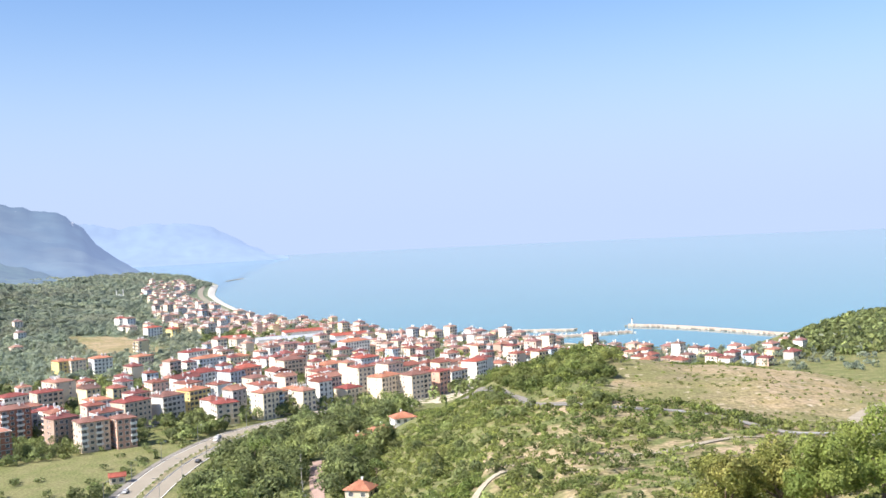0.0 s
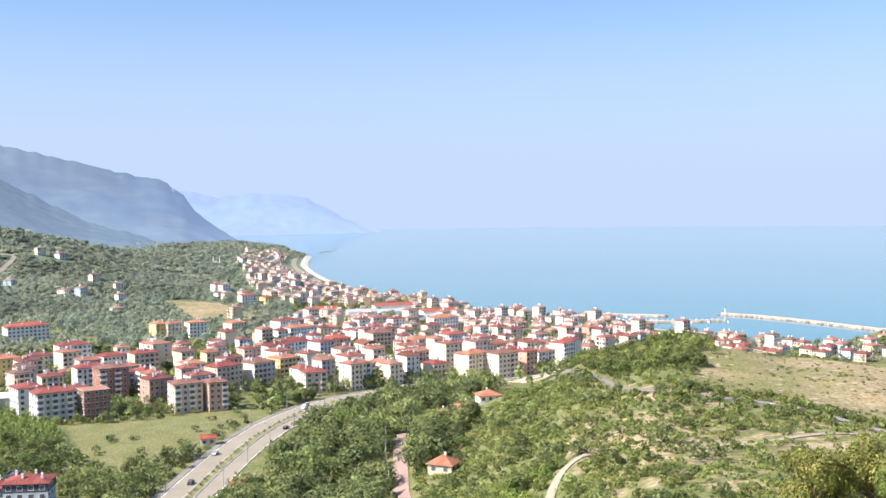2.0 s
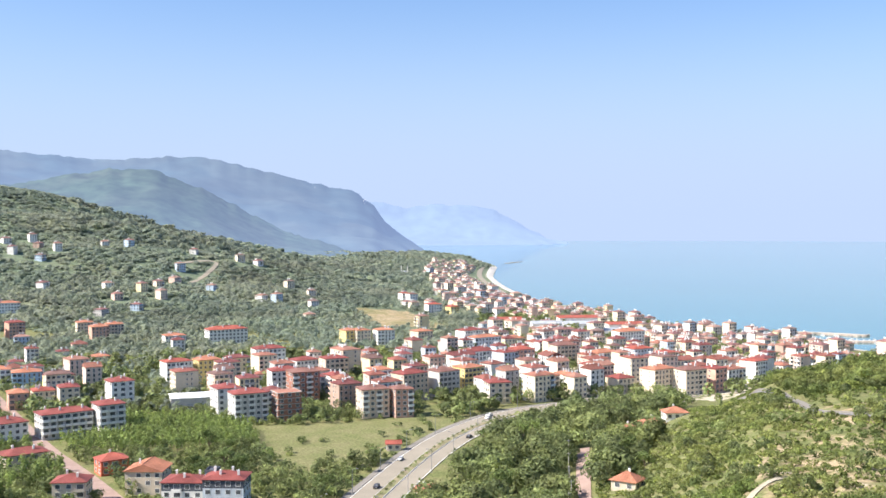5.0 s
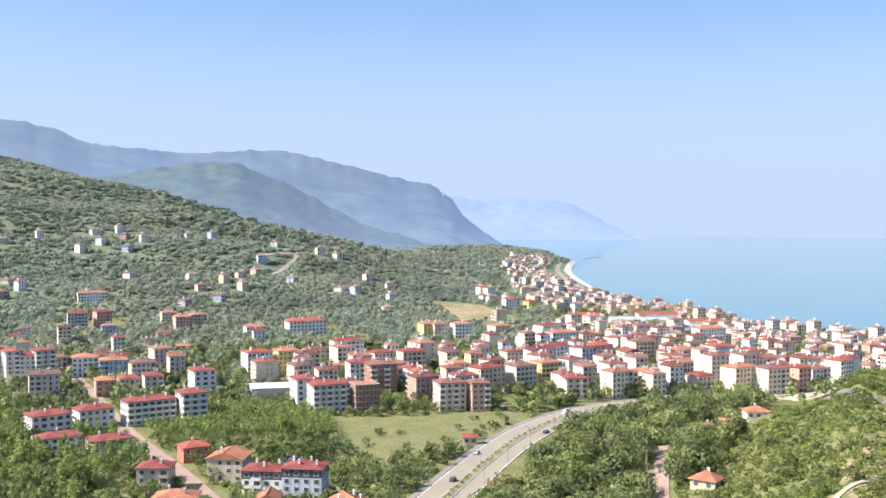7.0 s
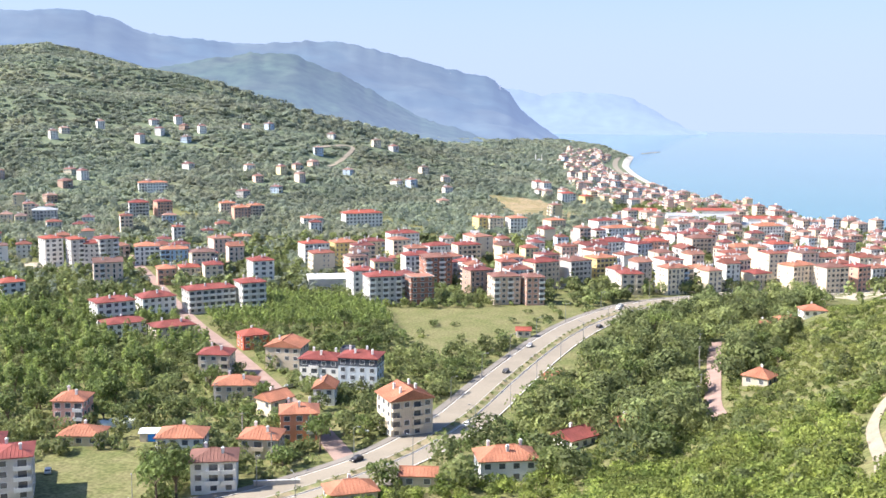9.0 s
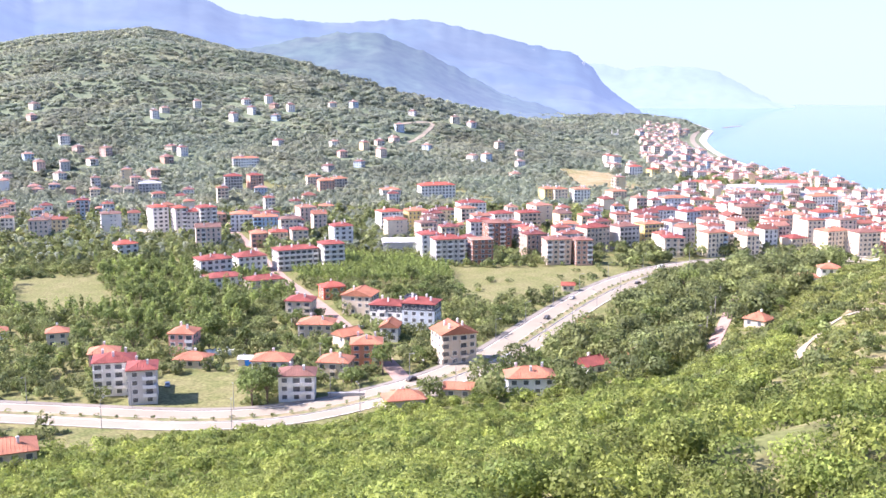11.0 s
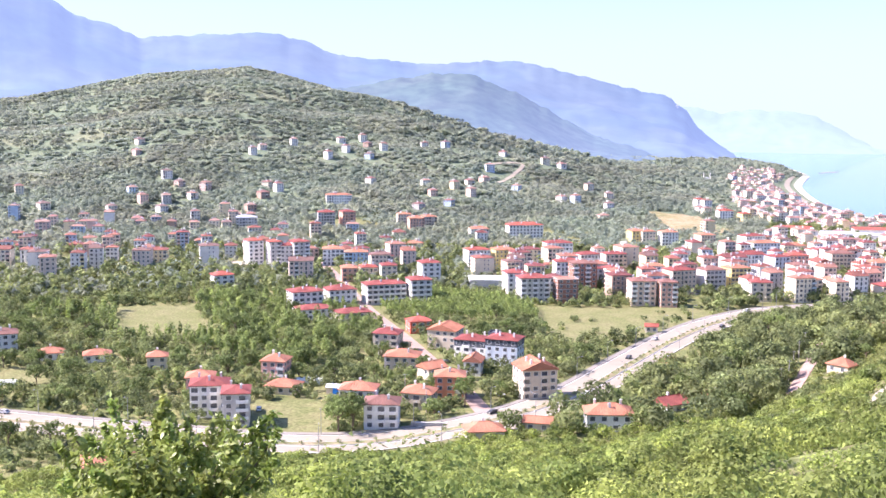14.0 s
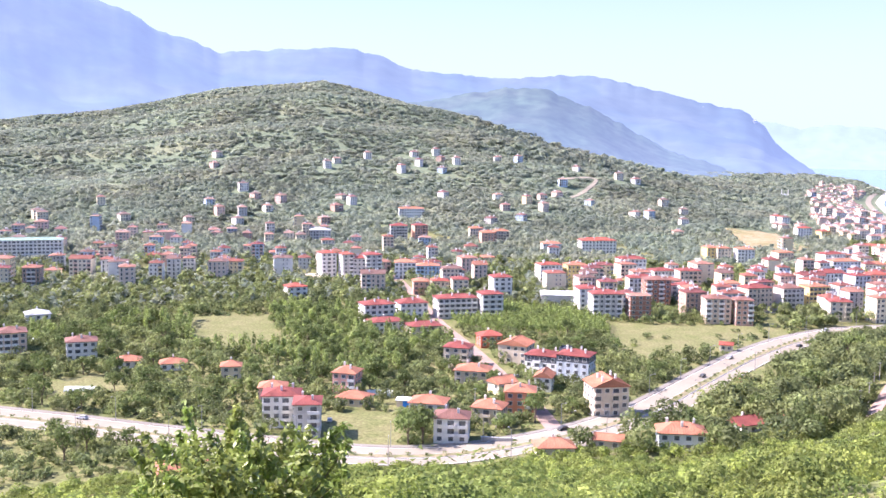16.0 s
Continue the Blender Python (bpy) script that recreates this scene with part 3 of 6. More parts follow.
for label, c in (("tile_orange", (0.39, 0.165, 0.10)), ("tile_maroon", (0.23, 0.065, 0.055)), ("tile_red", (0.31, 0.085, 0.06)), ("tile_brown", (0.20, 0.10, 0.08)),
                 ("sheet_white", (0.74, 0.76, 0.78)), ("sheet_grey", (0.36, 0.38, 0.40)), ("tarp_blue", (0.03, 0.22, 0.65)), ("sheet_green", (0.25, 0.36, 0.30))):
    material(label, c, 0.75, (2.2, 0.16), (0.2, 0.22), bump=0.35)

STOREY = 2.8


def roof_mesh(name, w, d, rise, kind, mat, over=0.6):
    """A tiled roof with eaves, a soffit and raised tile courses along its slopes; its underside lies at 0."""
    a, b = w / 2 + over, d / 2 + over
    t = 0.22
    if kind == "flat":
        return boxes_mesh(name, [(-a + over, -b + over, 0, a - over, b - over, 0.35), (-a + over, -b + over, 0.35, a - over, -b + over + 0.2, 0.95),
                                 (-a + over, b - over - 0.2, 0.35, a - over, b - over, 0.95), (-a + over, -b + over + 0.2, 0.35, -a + over + 0.2, b - over - 0.2, 0.95),
                                 (a - over - 0.2, -b + over + 0.2, 0.35, a - over, b - over - 0.2, 0.95)], [mat])
    run = max(a - b, 0.05) if kind == "hip" else a
    v = [(-a, -b, 0), (a, -b, 0), (a, b, 0), (-a, b, 0), (-a, -b, t), (a, -b, t), (a, b, t), (-a, b, t), (-run, 0, rise + t), (run, 0, rise + t)]
    f = [(3, 2, 1, 0), (0, 1, 5, 4), (1, 2, 6, 5), (2, 3, 7, 6), (3, 0, 4, 7), (4, 5, 9, 8), (6, 7, 8, 9), (5, 6, 9, 9), (7, 4, 8, 8)]
    bm = bmesh.new()
    vs = [bm.verts.new(p) for p in v]
    for q in f:
        bm.faces.new([vs[k] for k in dict.fromkeys(q)])
    # raised ridge
    for x0, x1 in ((-run, run),):
        r = 0.16
        q = [bm.verts.new(p) for p in ((x0, -r, rise + t - 0.02), (x1, -r, rise + t - 0.02), (x1, r, rise + t - 0.02), (x0, r, rise + t - 0.02), (x0, 0, rise + t + 0.2), (x1, 0, rise + t + 0.2))]
        bm.faces.new((q[0], q[1], q[5], q[4])), bm.faces.new((q[2], q[3], q[4], q[5]))
    bmesh.ops.recalc_face_normals(bm, faces=bm.faces)
    me = bpy.data.meshes.new(name)
    bm.to_mesh(me)
    bm.free()
    me.materials.append(MATS[mat])
    return me


def tile_rows_mesh(w, d, rise, kind, mat, over=0.6):
    """The raised courses of tiles that run down a roof's two long slopes."""
    a, b, t = w / 2 + over, d / 2 + over, 0.22
    run = max(a - b, 0.05) if kind == "hip" else a
    n = max(int(2 * a / 0.9), 4)
    v = []
    for s in (-1, 1):
        for k in range(1, n):
            x = -a + 2 * a * k / n
            top = 1.0 if abs(x) <= run else max(0.0, 1 - (abs(x) - run) / max(a - run, 0.01))
            if top < 0.1:
                continue
            low, high = (s * b, t), (s * b * (1 - top), t + rise * top)
            v += [(x - 0.1, *low), (x, low[0], low[1] + 0.11), (x, high[0], high[1] + 0.11), (x - 0.1, *high)]
            v += [(x, low[0], low[1] + 0.11), (x + 0.1, *low), (x + 0.1, *high), (x, high[0], high[1] + 0.11)]
    return quads_mesh("tile_relief", v, [mat])


def window_mesh(w=1.3, h=1.35):
    """A window with a white frame and a recessed dark pane; it faces -y."""
    t = 0.1
    a, b = w / 2 + t, w / 2
    rings = ((a, -t, h + t, 0.02), (a, -t, h + t, -0.09), (b, 0, h, -0.09), (b, 0, h, -0.03))
    v = [p for x, z0, z1, y in rings for p in ((-x, y, z0), (x, y, z0), (x, y, z1), (-x, y, z1))]
    f = [(4 * r + k, 4 * r + (k + 1) % 4, 4 * r + 4 + (k + 1) % 4, 4 * r + 4 + k) for r in range(3) for k in range(4)] + [(12, 13, 14, 15)]
    return quads_mesh("window", v, ["frame_white", "glass"], f, [0] * 12 + [1])


WINDOW, DOOR_WINDOW = window_mesh(1.6, 1.45), window_mesh(2.2, 2.15)
CHIMNEY = boxes_mesh("chimney", [(-0.35, -0.3, -1.2, 0.35, 0.3, 1.3), (-0.45, -0.4, 1.3, 0.45, 0.4, 1.45), (-0.25, -0.2, 1.45, 0.25, 0.2, 1.7)], ["frame_white"])


def balcony_mesh(w, mat):
    return boxes_mesh("balcony", [(-w / 2, -1.25, -0.15, w / 2, 0, 0), (-w / 2, -1.25, 0, w / 2, -1.15, 0.95), (-w / 2, -1.15, 0, -w / 2 + 0.1, 0, 0.95), (w / 2 - 0.1, -1.15, 0, w / 2, 0, 0.95)], [mat])


def shell_mesh(w, d, h, mat, base=-2.5):
    """Walls down into the ground."""
    return boxes_mesh("wall", [(-w / 2, -d / 2, base, w / 2, d / 2, h)], [mat])


def gable_mesh(w, d, rise, mat):
    v = [(-w / 2, -d / 2, 0), (-w / 2, d / 2, 0), (-w / 2, 0, rise), (w / 2, -d / 2, 0), (w / 2, d / 2, 0), (w / 2, 0, rise)]
    me = bpy.data.meshes.new("gable")
    me.from_pydata(v, [], [(0, 2, 1), (3, 4, 5), (0, 3, 5, 2), (1, 2, 5, 4), (0, 1, 4, 3)])
    me.materials.append(MATS[mat])
    return me


BUILT = []


def house(name, label, x, y, turn, w, d, storeys, wall, tile, kind="hip", rise=2.4, balconies=(), chimneys=2, category="house", bare=False, group="", attic="", balcony_side=0):
    """A building of w by d metres with parts of its own; its front faces -y before the turn (degrees). balconies: which columns of the front have one."""
    root = tagged(new(name), label, category, group)
    z = float(height(x, y))
    root.matrix_world = pose(x, y, z, 0, 0, turn)
    h = storeys * STOREY + 0.2
    part("wall", shell_mesh(w, d, h, wall), root)
    for k in range(1, storeys):
        part("floor_band", boxes_mesh("floor_band", [(-w / 2 - 0.05, -d / 2 - 0.05, -0.1, w / 2 + 0.05, d / 2 + 0.05, 0.12)], [wall]), root, m=Matrix.Translation((0, 0, k * STOREY)))
    if not bare:
        roof = part("roof", roof_mesh("roof", w, d, rise, kind, tile), root, m=Matrix.Translation((0, 0, h)))
        if kind != "flat":
            part("tile_relief", tile_rows_mesh(w, d, rise, kind, tile), roof)["kind"] = "stuff"
        if kind == "gable":
            part("gable", gable_mesh(w - 0.1, d - 0.1, rise * (d / (d + 1.4)), wall), root, m=Matrix.Translation((0, 0, h + 0.2)))
        for k in range(chimneys):
            part("chimney", CHIMNEY, root, m=Matrix.Translation(((k - (chimneys - 1) / 2) * w / (chimneys + 0.5), 0.22 * d * (-1) ** k, h + (0.7 * rise if kind != "flat" else 0.4))))
    else:
        for k in range(storeys + 1):
            part("floor_slab", boxes_mesh("floor_slab", [(-w / 2 - 0.5, -d / 2 - 0.5, k * STOREY - 0.12, w / 2 + 0.5, d / 2 + 0.5, k * STOREY + 0.14)], ["concrete"]), root)
    if attic:
        part("attic_storey", boxes_mesh("attic_storey", [(-w / 2 - 0.08, -d / 2 - 0.08, h - STOREY, w / 2 + 0.08, d / 2 + 0.08, h - 0.02)], [attic]), root, "dark slate-clad top storey")
    faces = (("front", w, d / 2, 0), ("side", d, w / 2, 90), ("back", w, d / 2, 180), ("side", d, w / 2, -90))
    for face, span, off, spin in faces:
        n = max(int(span / 3.1), 2)
        for k in range(n):
            u = (k + 0.5) / n * span - span / 2
            for s in range(storeys):
                m = pose(0, 0, 0, 0, 0, spin) @ Matrix.Translation((u, -off - (0.1 if attic and s == storeys - 1 else 0.02), s * STOREY + 1.0))
                if spin == balcony_side and k in balconies and s > 0:
                    part("window", DOOR_WINDOW, root, m=pose(0, 0, 0, 0, 0, spin) @ Matrix.Translation((u, -off - 0.02, s * STOREY + 0.25)))
                    part("balcony", balcony_mesh(span / n * 0.92, wall if wall in ("white", "cream", "beige") else "frame_white"), root, m=pose(0, 0, 0, 0, 0, spin) @ Matrix.Translation((u, -off, s * STOREY + 0.12)))
                elif (k + s + int(x)) % 7 or face == "front":
                    part("window", WINDOW, root, m=m)
    BUILT.append((x * (1 - 3.0 / math.hypot(x, y)), y * (1 - 3.0 / math.hypot(x, y)), max(w, d) + 3))
    return root


def block_of_flats(name, w, d, storeys, kind, seed, wall="plaster", tile="roof_tiles", label="pale plastered apartment block under a red tiled roof"):
    """A town building: shell, roof, chimneys, one part for each wall's rows of windows, and stacked balconies."""
    r = random.Random(seed)
    root = tagged(new(name), label, "building", "buildings of the town")
    h = storeys * STOREY + 0.3
    rise = r.uniform(1.5, 2.2)
    part("wall", shell_mesh(w, d, h, wall, -2.0), root)
    part("roof", roof_mesh("roof", w, d, rise, kind, tile, 0.45), root, m=Matrix.Translation((0, 0, h)))
    for k in range(4):
        part("chimney", CHIMNEY, root, m=Matrix.Translation((r.uniform(-w / 3, w / 3), r.uniform(-d / 4, d / 4), h + 1.3)))
    q, loggias = [], []
    for span, off, flip in ((w, d / 2, 0), (d, w / 2, 1), (d, w / 2, 3), (w, d / 2, 2)):
        for k in range(max(int(span / 2.6), 2)):
            u = (k + 0.5) / max(int(span / 2.6), 2) * span - span / 2
            style = r.choice(("wide", "tall", "loggia", "plain") if flip in (0, 2) else ("plain", "small", "blank", "blank", "blank", "blank"))
            if style == "blank":
                continue
            a, low, top = {"wide": (0.8, 0.95, 2.25), "tall": (0.5, 0.3, 2.3), "loggia": (1.05, 0.15, 2.4), "plain": (0.55, 0.95, 2.25), "small": (0.35, 1.2, 2.1)}[style]
            if style == "loggia":
                loggias.append((u, flip, off))
            for s in range(storeys):
                for a, o, z0, z1, slot in ((a + 0.07, 0.03, low - 0.07, top + 0.07, 0), (a, 0.06, low, top, 1)):
                    z0, z1 = s * STOREY + z0, s * STOREY + z1
                    q.append(((u - a, -off - o, z0, u + a, -off, z1, slot), (off, u - a, z0, off + o, u + a, z1, slot),
                              (u - a, off, z0, u + a, off + o, z1, slot), (-off - o, u - a, z0, -off, u + a, z1, slot))[flip])
    tagged(part("glazing", boxes_mesh("glazing", q, ["frame_white", "glass"]), root), kind="stuff")
    q = []
    for u, flip, off in loggias:
        for s in range(1, storeys):
            z, y = s * STOREY, (-off - 1.2, -off) if flip == 0 else (off, off + 1.2)
            rail = (y[0], y[0] + 0.12) if flip == 0 else (y[1] - 0.12, y[1])
            q += [(u - 1.4, y[0], z - 0.1, u + 1.4, y[1], z + 0.06), (u - 1.4, rail[0], z + 0.06, u + 1.4, rail[1], z + 0.95)]
    if q:
        tagged(part("balcony_column", boxes_mesh("balcony_column", q, [wall]), root), kind="stuff")
    return root


def joined(name, label, parts, category):
    """One object out of many placed meshes, for buildings too far off to pick apart."""
    vs, fs, slots, mats, k = [], [], [], [], 0
    for me, m in parts:
        v = np.empty(len(me.vertices) * 3, np.float32)
        me.vertices.foreach_get("co", v)
        v = np.c_[v.reshape(-1, 3), np.ones(len(me.vertices))] @ np.array(m).T
        vs.append(v[:, :3])
        for q in me.polygons:
            t = [*q.vertices]
            fs.append([k + i for i in (t if len(t) == 4 else t + t[-1:])])
            name_of = me.materials[q.material_index].name
            # distant roofs take the palette with painted haze
            name_of = {"plaster": "plaster_far", "roof_tiles": "roof_hazed"}.get(name_of, name_of)
            if name_of not in mats:
                mats.append(name_of)
            slots.append(mats.index(name_of))
        k += len(v)
    me = bpy.data.meshes.new(name)
    me.from_pydata(np.vstack(vs).tolist(), [], [list(dict.fromkeys(f)) for f in fs])
    for q in mats:
        me.materials.append(MATS[q])
    me.polygons.foreach_set("material_index", np.array(slots, np.int32))
    return tagged(new(name, me), label, category, kind="stuff")


def build_village():
    """The houses that stand nearest, one by one."""
    def H(name, label, x, y, turn, *rest, **more):
        """Houses of the town's edge follow its streets, which run aslant to the way to the first stand."""
        if y >= 360 and 5 < turn < 42 and name != "shed":
            turn = math.degrees(math.atan2(-x, y)) + 17
        return house(name, label, x, y, turn, *rest, **more)

    H("apartment_house", "cream four-storey house with an orange gabled roof beside the highway", -129, 290, -44, 12, 13.5, 4, "cream", "tile_orange", "gable", 3.0, (0, 2), 4, balcony_side=90)
    H("hotel_wing", "pale blue four-storey block with a dark red roof", -166, 335, 12, 14, 11, 4, "pale_blue", "tile_maroon", "hip", 1.8, (), 4, "hotel", attic="slate")
    H("hotel_wing", "white and slate long wing with a dark red roof", -183, 338, 12, 14.5, 11, 3, "white", "tile_maroon", "hip", 1.7, (1,), 3, "hotel", attic="slate")
    H("stair_tower", "dark slate stair tower between two wings", -174.5, 341, 12, 4, 6, 4, "slate", "slate", "flat", 1, (), 0, "tower")
    H("house", "grey-brown three-storey house with an orange gabled roof", -205, 350, 103, 12, 13.5, 3, "beige", "tile_orange", "gable", 2.6, (), 1)
    H("house", "small red painted house with a red roof", -234, 372, 20, 11, 9, 2, "red_paint", "tile_red", "hip", 2.0, (1,), 1)
    H("house", "beige three-storey house with a dark red hipped roof", -222, 328, 20, 11.5, 10, 3, "beige", "tile_maroon", "hip", 2.0, (2,), 2)
    H("house", "low house with a broad orange tiled roof", -198, 304, 24, 14, 11, 2, "beige", "tile_orange", "hip", 2.2, (), 2)
    H("house", "small house with a steep orange roof", -176, 292, 70, 9, 7.5, 2, "cream", "tile_orange", "gable", 2.2, (), 1)
    H("house", "small white house with an orange gabled roof", -168, 312, 110, 9, 7, 2, "white", "tile_orange", "gable", 2.4, (), 1)
    H("house", "orange-red painted three-storey house", -156, 273, 30, 11, 10, 3, "orange_paint", "tile_orange", "hip", 2.2, (2,), 3)
    H("house", "two-storey house with an orange hipped roof", -158, 255, 18, 11, 9.5, 2, "beige", "tile_orange", "hip", 2.3, (1,), 2)
    H("house", "white two-storey house with a patched orange and brown roof", -180, 248, 24, 13, 10, 2, "white", "tile_orange", "hip", 2.1, (0,), 1)
    H("house", "white three-storey house with a brown roof on the highway", -155, 227, 30, 11.5, 10, 3, "white", "tile_brown", "hip", 2.0, (1, 2), 2)
    H("house", "pink three-storey house with an orange hipped roof", -228, 258, 22, 9.5, 9.5, 3, "pink_paint", "tile_orange", "hip", 2.3, (2,), 2)
    H("house", "low house with a wide orange roof", -213, 245, 22, 12, 9, 1, "cream", "tile_orange", "hip", 2.1, (), 1)
    H("apartment_house", "four-storey block with a maroon roof", -315, 384, 25, 17, 12, 4, "white", "tile_maroon", "hip", 1.8, (1, 3), 4)
    H("house", "three-storey block with a maroon gabled roof", -314, 414, 25, 16, 12, 3, "white", "tile_maroon", "hip", 2.2, (), 3)
    H("school_wing", "long low wing with a maroon roof", -298, 370, 25, 17, 11, 2, "white", "tile_maroon", "hip", 1.8, (), 1, "school")
    H("school_wing", "low wing with a maroon roof and orange patch", -275, 373, 25, 17, 11, 2, "beige", "tile_maroon", "hip", 1.8, (), 2, "school")
    H("apartment_house", "broad grey four-storey block with a maroon roof", -295, 430, 14, 23, 12, 4, "grey_plaster", "tile_maroon", "hip", 1.6, (0, 1, 2, 3, 4, 5, 6), 4)
    H("apartment_house", "grey four-storey block with stacked balconies", -278, 440, 14, 12, 12, 5, "grey_plaster", "tile_maroon", "hip", 1.7, (0, 1, 2), 2)
    H("apartment_house", "white five-storey block with a maroon roof", -311, 503, 28, 12, 12, 5, "white", "tile_maroon", "hip", 2.0, (1,), 3)
    H("apartment_house", "grey five-storey block with a maroon roof beside the meadow", -228, 484, 12, 17, 12, 5, "grey_plaster", "tile_maroon", "hip", 1.9, (0, 2, 4), 4)
    H("apartment_house", "white five-storey block with a maroon roof", -246, 496, 12, 12, 13, 5, "white", "tile_maroon", "hip", 1.9, (), 3)
    H("unfinished_building", "unfinished brown brick building with open floor slabs", -211, 492, 12, 12, 11, 5, "bare_brick", "tile_red", bare=True, category="building")
    H("apartment_house", "unfinished dark red brick block", -222, 540, 12, 15, 13, 6, "bare_brick", "tile_brown", "hip", 1.6, (0, 2, 4), 2)
    H("apartment_house", "tan five-storey block with stacked balconies", -172, 510, 24, 14, 12, 5, "tan", "tile_brown", "hip", 1.7, (0, 2), 3)
    H("apartment_house", "narrow pink brick five-storey block", -158, 514, 30, 9.5, 11, 5, "brick_pink", "tile_brown", "hip", 1.5, (2,), 2)
    H("apartment_house", "white four-storey block with a maroon roof", -119, 563, 26, 12, 11, 4, "cream", "tile_maroon", "hip", 1.8, (2,), 3)
    H("villa", "beige villa with an orange hipped roof on the wooded slope", -31, 353, -18, 8.6, 7.2, 1, "beige", "tile_orange", "hip", 2.4, (), 1)
    H("house", "white house with a big orange roof below the bushes", -85, 256, 30, 15, 10, 2, "white", "tile_orange", "hip", 2.6, (), 3)
    H("house", "small white house with a maroon roof", -75, 288, 60, 10, 8, 1, "white", "tile_maroon", "gable", 2.2, (), 1)
    H("house", "small white house with an orange roof", -63, 302, 50, 8, 6, 1, "white", "tile_orange", "gable", 2.0, (), 1)
    for x, y in ((-41, 473), (-31, 477), (-22, 486)):
        H("house", "row house with an orange tiled roof under the hill", x, y, 38, 10, 8, 1, "white", "tile_orange", "hip", 2.0, (), 1, group="row houses under the hill")
        BUILT.append((x * 0.96, y * 0.96, 30))
    H("cottage", "small cottage with an orange roof in the wood", -103, 363, 20, 6, 5, 1, "cream", "tile_orange", "gable", 1.8, (), 1)
    H("house", "low house with an orange roof at the road bend", -116, 228, 40, 12, 8, 1, "cream", "tile_orange", "hip", 2.2, (), 1)
    H("shed", "low shed with a weathered orange roof", -104, 243, 20, 9, 6, 1, "beige", "tile_orange", "gable", 1.4, (), 0)
    H("shed", "small field shed with a red roof", -138, 437, 20, 6, 4, 1, "cream", "tile_red", "gable", 1.2, (), 0)
    H("apartment_house", "white four-storey house with red roofs above the highway", -214, 206, 40, 13, 11, 4, "white", "tile_maroon", "hip", 2.0, (0, 2), 3)
    H("apartment_house", "grey and white house with a maroon roof", -199, 203, 40, 9, 12, 4, "grey_plaster", "tile_maroon", "hip", 1.6, (1,), 2)
    H("house", "house with an orange roof behind the flats", -233, 221, 40, 10, 9, 3, "pink_paint", "tile_orange", "hip", 2.0, (), 1)
    H("house", "grey house with a pyramid roof among orchards", -452, 268, 62, 12, 11, 2, "white", "sheet_grey", "hip", 2.2, (), 1)
    H("house", "three-storey house with a dark brown roof", -362, 230, 55, 13, 11, 3, "white", "tile_brown", "hip", 2.0, (1,), 3)
    H("house", "bungalow with an orange roof", -333, 233, 50, 11, 8, 1, "white", "tile_orange", "hip", 1.9, (), 1)
    H("house", "bungalow with an orange roof and white annex", -314, 242, 50, 11, 8, 1, "white", "tile_orange", "hip", 1.9, (), 1)
    H("house", "small house with an orange roof", -281, 245, 45, 8, 7, 2, "cream", "tile_orange", "hip", 2.0, (), 1)
    H("house", "large house with an orange roof on the slope", -176, 128, 50, 14, 11, 2, "beige", "tile_orange", "hip", 2.4, (), 2)
    H("house", "tan four-storey house at the roadside", -392, 214, 60, 13, 12, 4, "tan", "tile_brown", "hip", 2.0, (0, 1, 2), 2)
    H("hospital", "long white public building with a red roof", -385, 778, 14, 31, 14, 4, "white", "tile_red", "hip", 2.2, (), 4, "hospital")
    H("hotel", "long white five-storey hotel with a greenish roof", -712, 436, 52, 50, 16, 5, "white", "sheet_green", "hip", 1.4, tuple(range(0, 16, 2)), 0, "hotel")
    H("apartment_house", "white six-storey tower with a red roof", -463, 510, 38, 11, 12, 6, "white", "tile_red", "hip", 1.6, (1,), 2)
    H("apartment_house", "grey six-storey tower beside the yard", -447, 513, 38, 8.5, 11, 6, "grey_plaster", "tile_red", "hip", 1.6, (1,), 2)
    H("apartment_house", "grey six-storey tower with stacked balconies", -433, 524, 38, 12, 12, 6, "grey_plaster", "tile_maroon", "hip", 1.6, (0, 2), 2)
    H("house", "white house with an orange roof before the wood", -405, 416, 40, 12, 10, 3, "white", "tile_red", "hip", 2.0, (1,), 2)
    # long white hall
    root = tagged(new("market_hall"), "long low hall with a white sheet roof", "hall")
    root.matrix_world = pose(-268, 512, float(height(-268, 512)), 0, 0, 32)
    part("wall", shell_mesh(32, 17, 6.5, "grey_plaster"), root)
    part("roof", roof_mesh("roof", 32, 17, 1.3, "gable", "sheet_white"), root, m=Matrix.Translation((0, 0, 6.5)))
    part("gable", gable_mesh(31.8, 16.8, 1.2, "grey_plaster"), root, m=Matrix.Translation((0, 0, 6.7)))
    for k in range(6):
        part("door", boxes_mesh("door", [(-13 + k * 5.2, -8.6, 0, -10 + k * 5.2, -8.48, 3.6)], ["sheet_grey"]), root)
    BUILT.append((-268, 512, 30))
    # hut under a blue tarpaulin
    root = tagged(new("hut"), "low hut with a pale sheet roof and a blue tarpaulin", "hut")
    root.matrix_world = pose(-195, 255, float(height(-195, 255)), 0, 0, 25)
    part("wall", shell_mesh(8, 5, 2.6, "beige"), root)
    part("roof", roof_mesh("roof", 8, 5, 0.5, "gable", "sheet_white", 0.4), root, m=Matrix.Translation((0, 0, 2.6)))
    part("tarpaulin", boxes_mesh("tarpaulin", [(-1.5, -2.72, 0.2, 2.5, -2.56, 2.4)], ["tarp_blue"]), root, "bright blue tarpaulin")
    BUILT.append((-193, 249, 16))


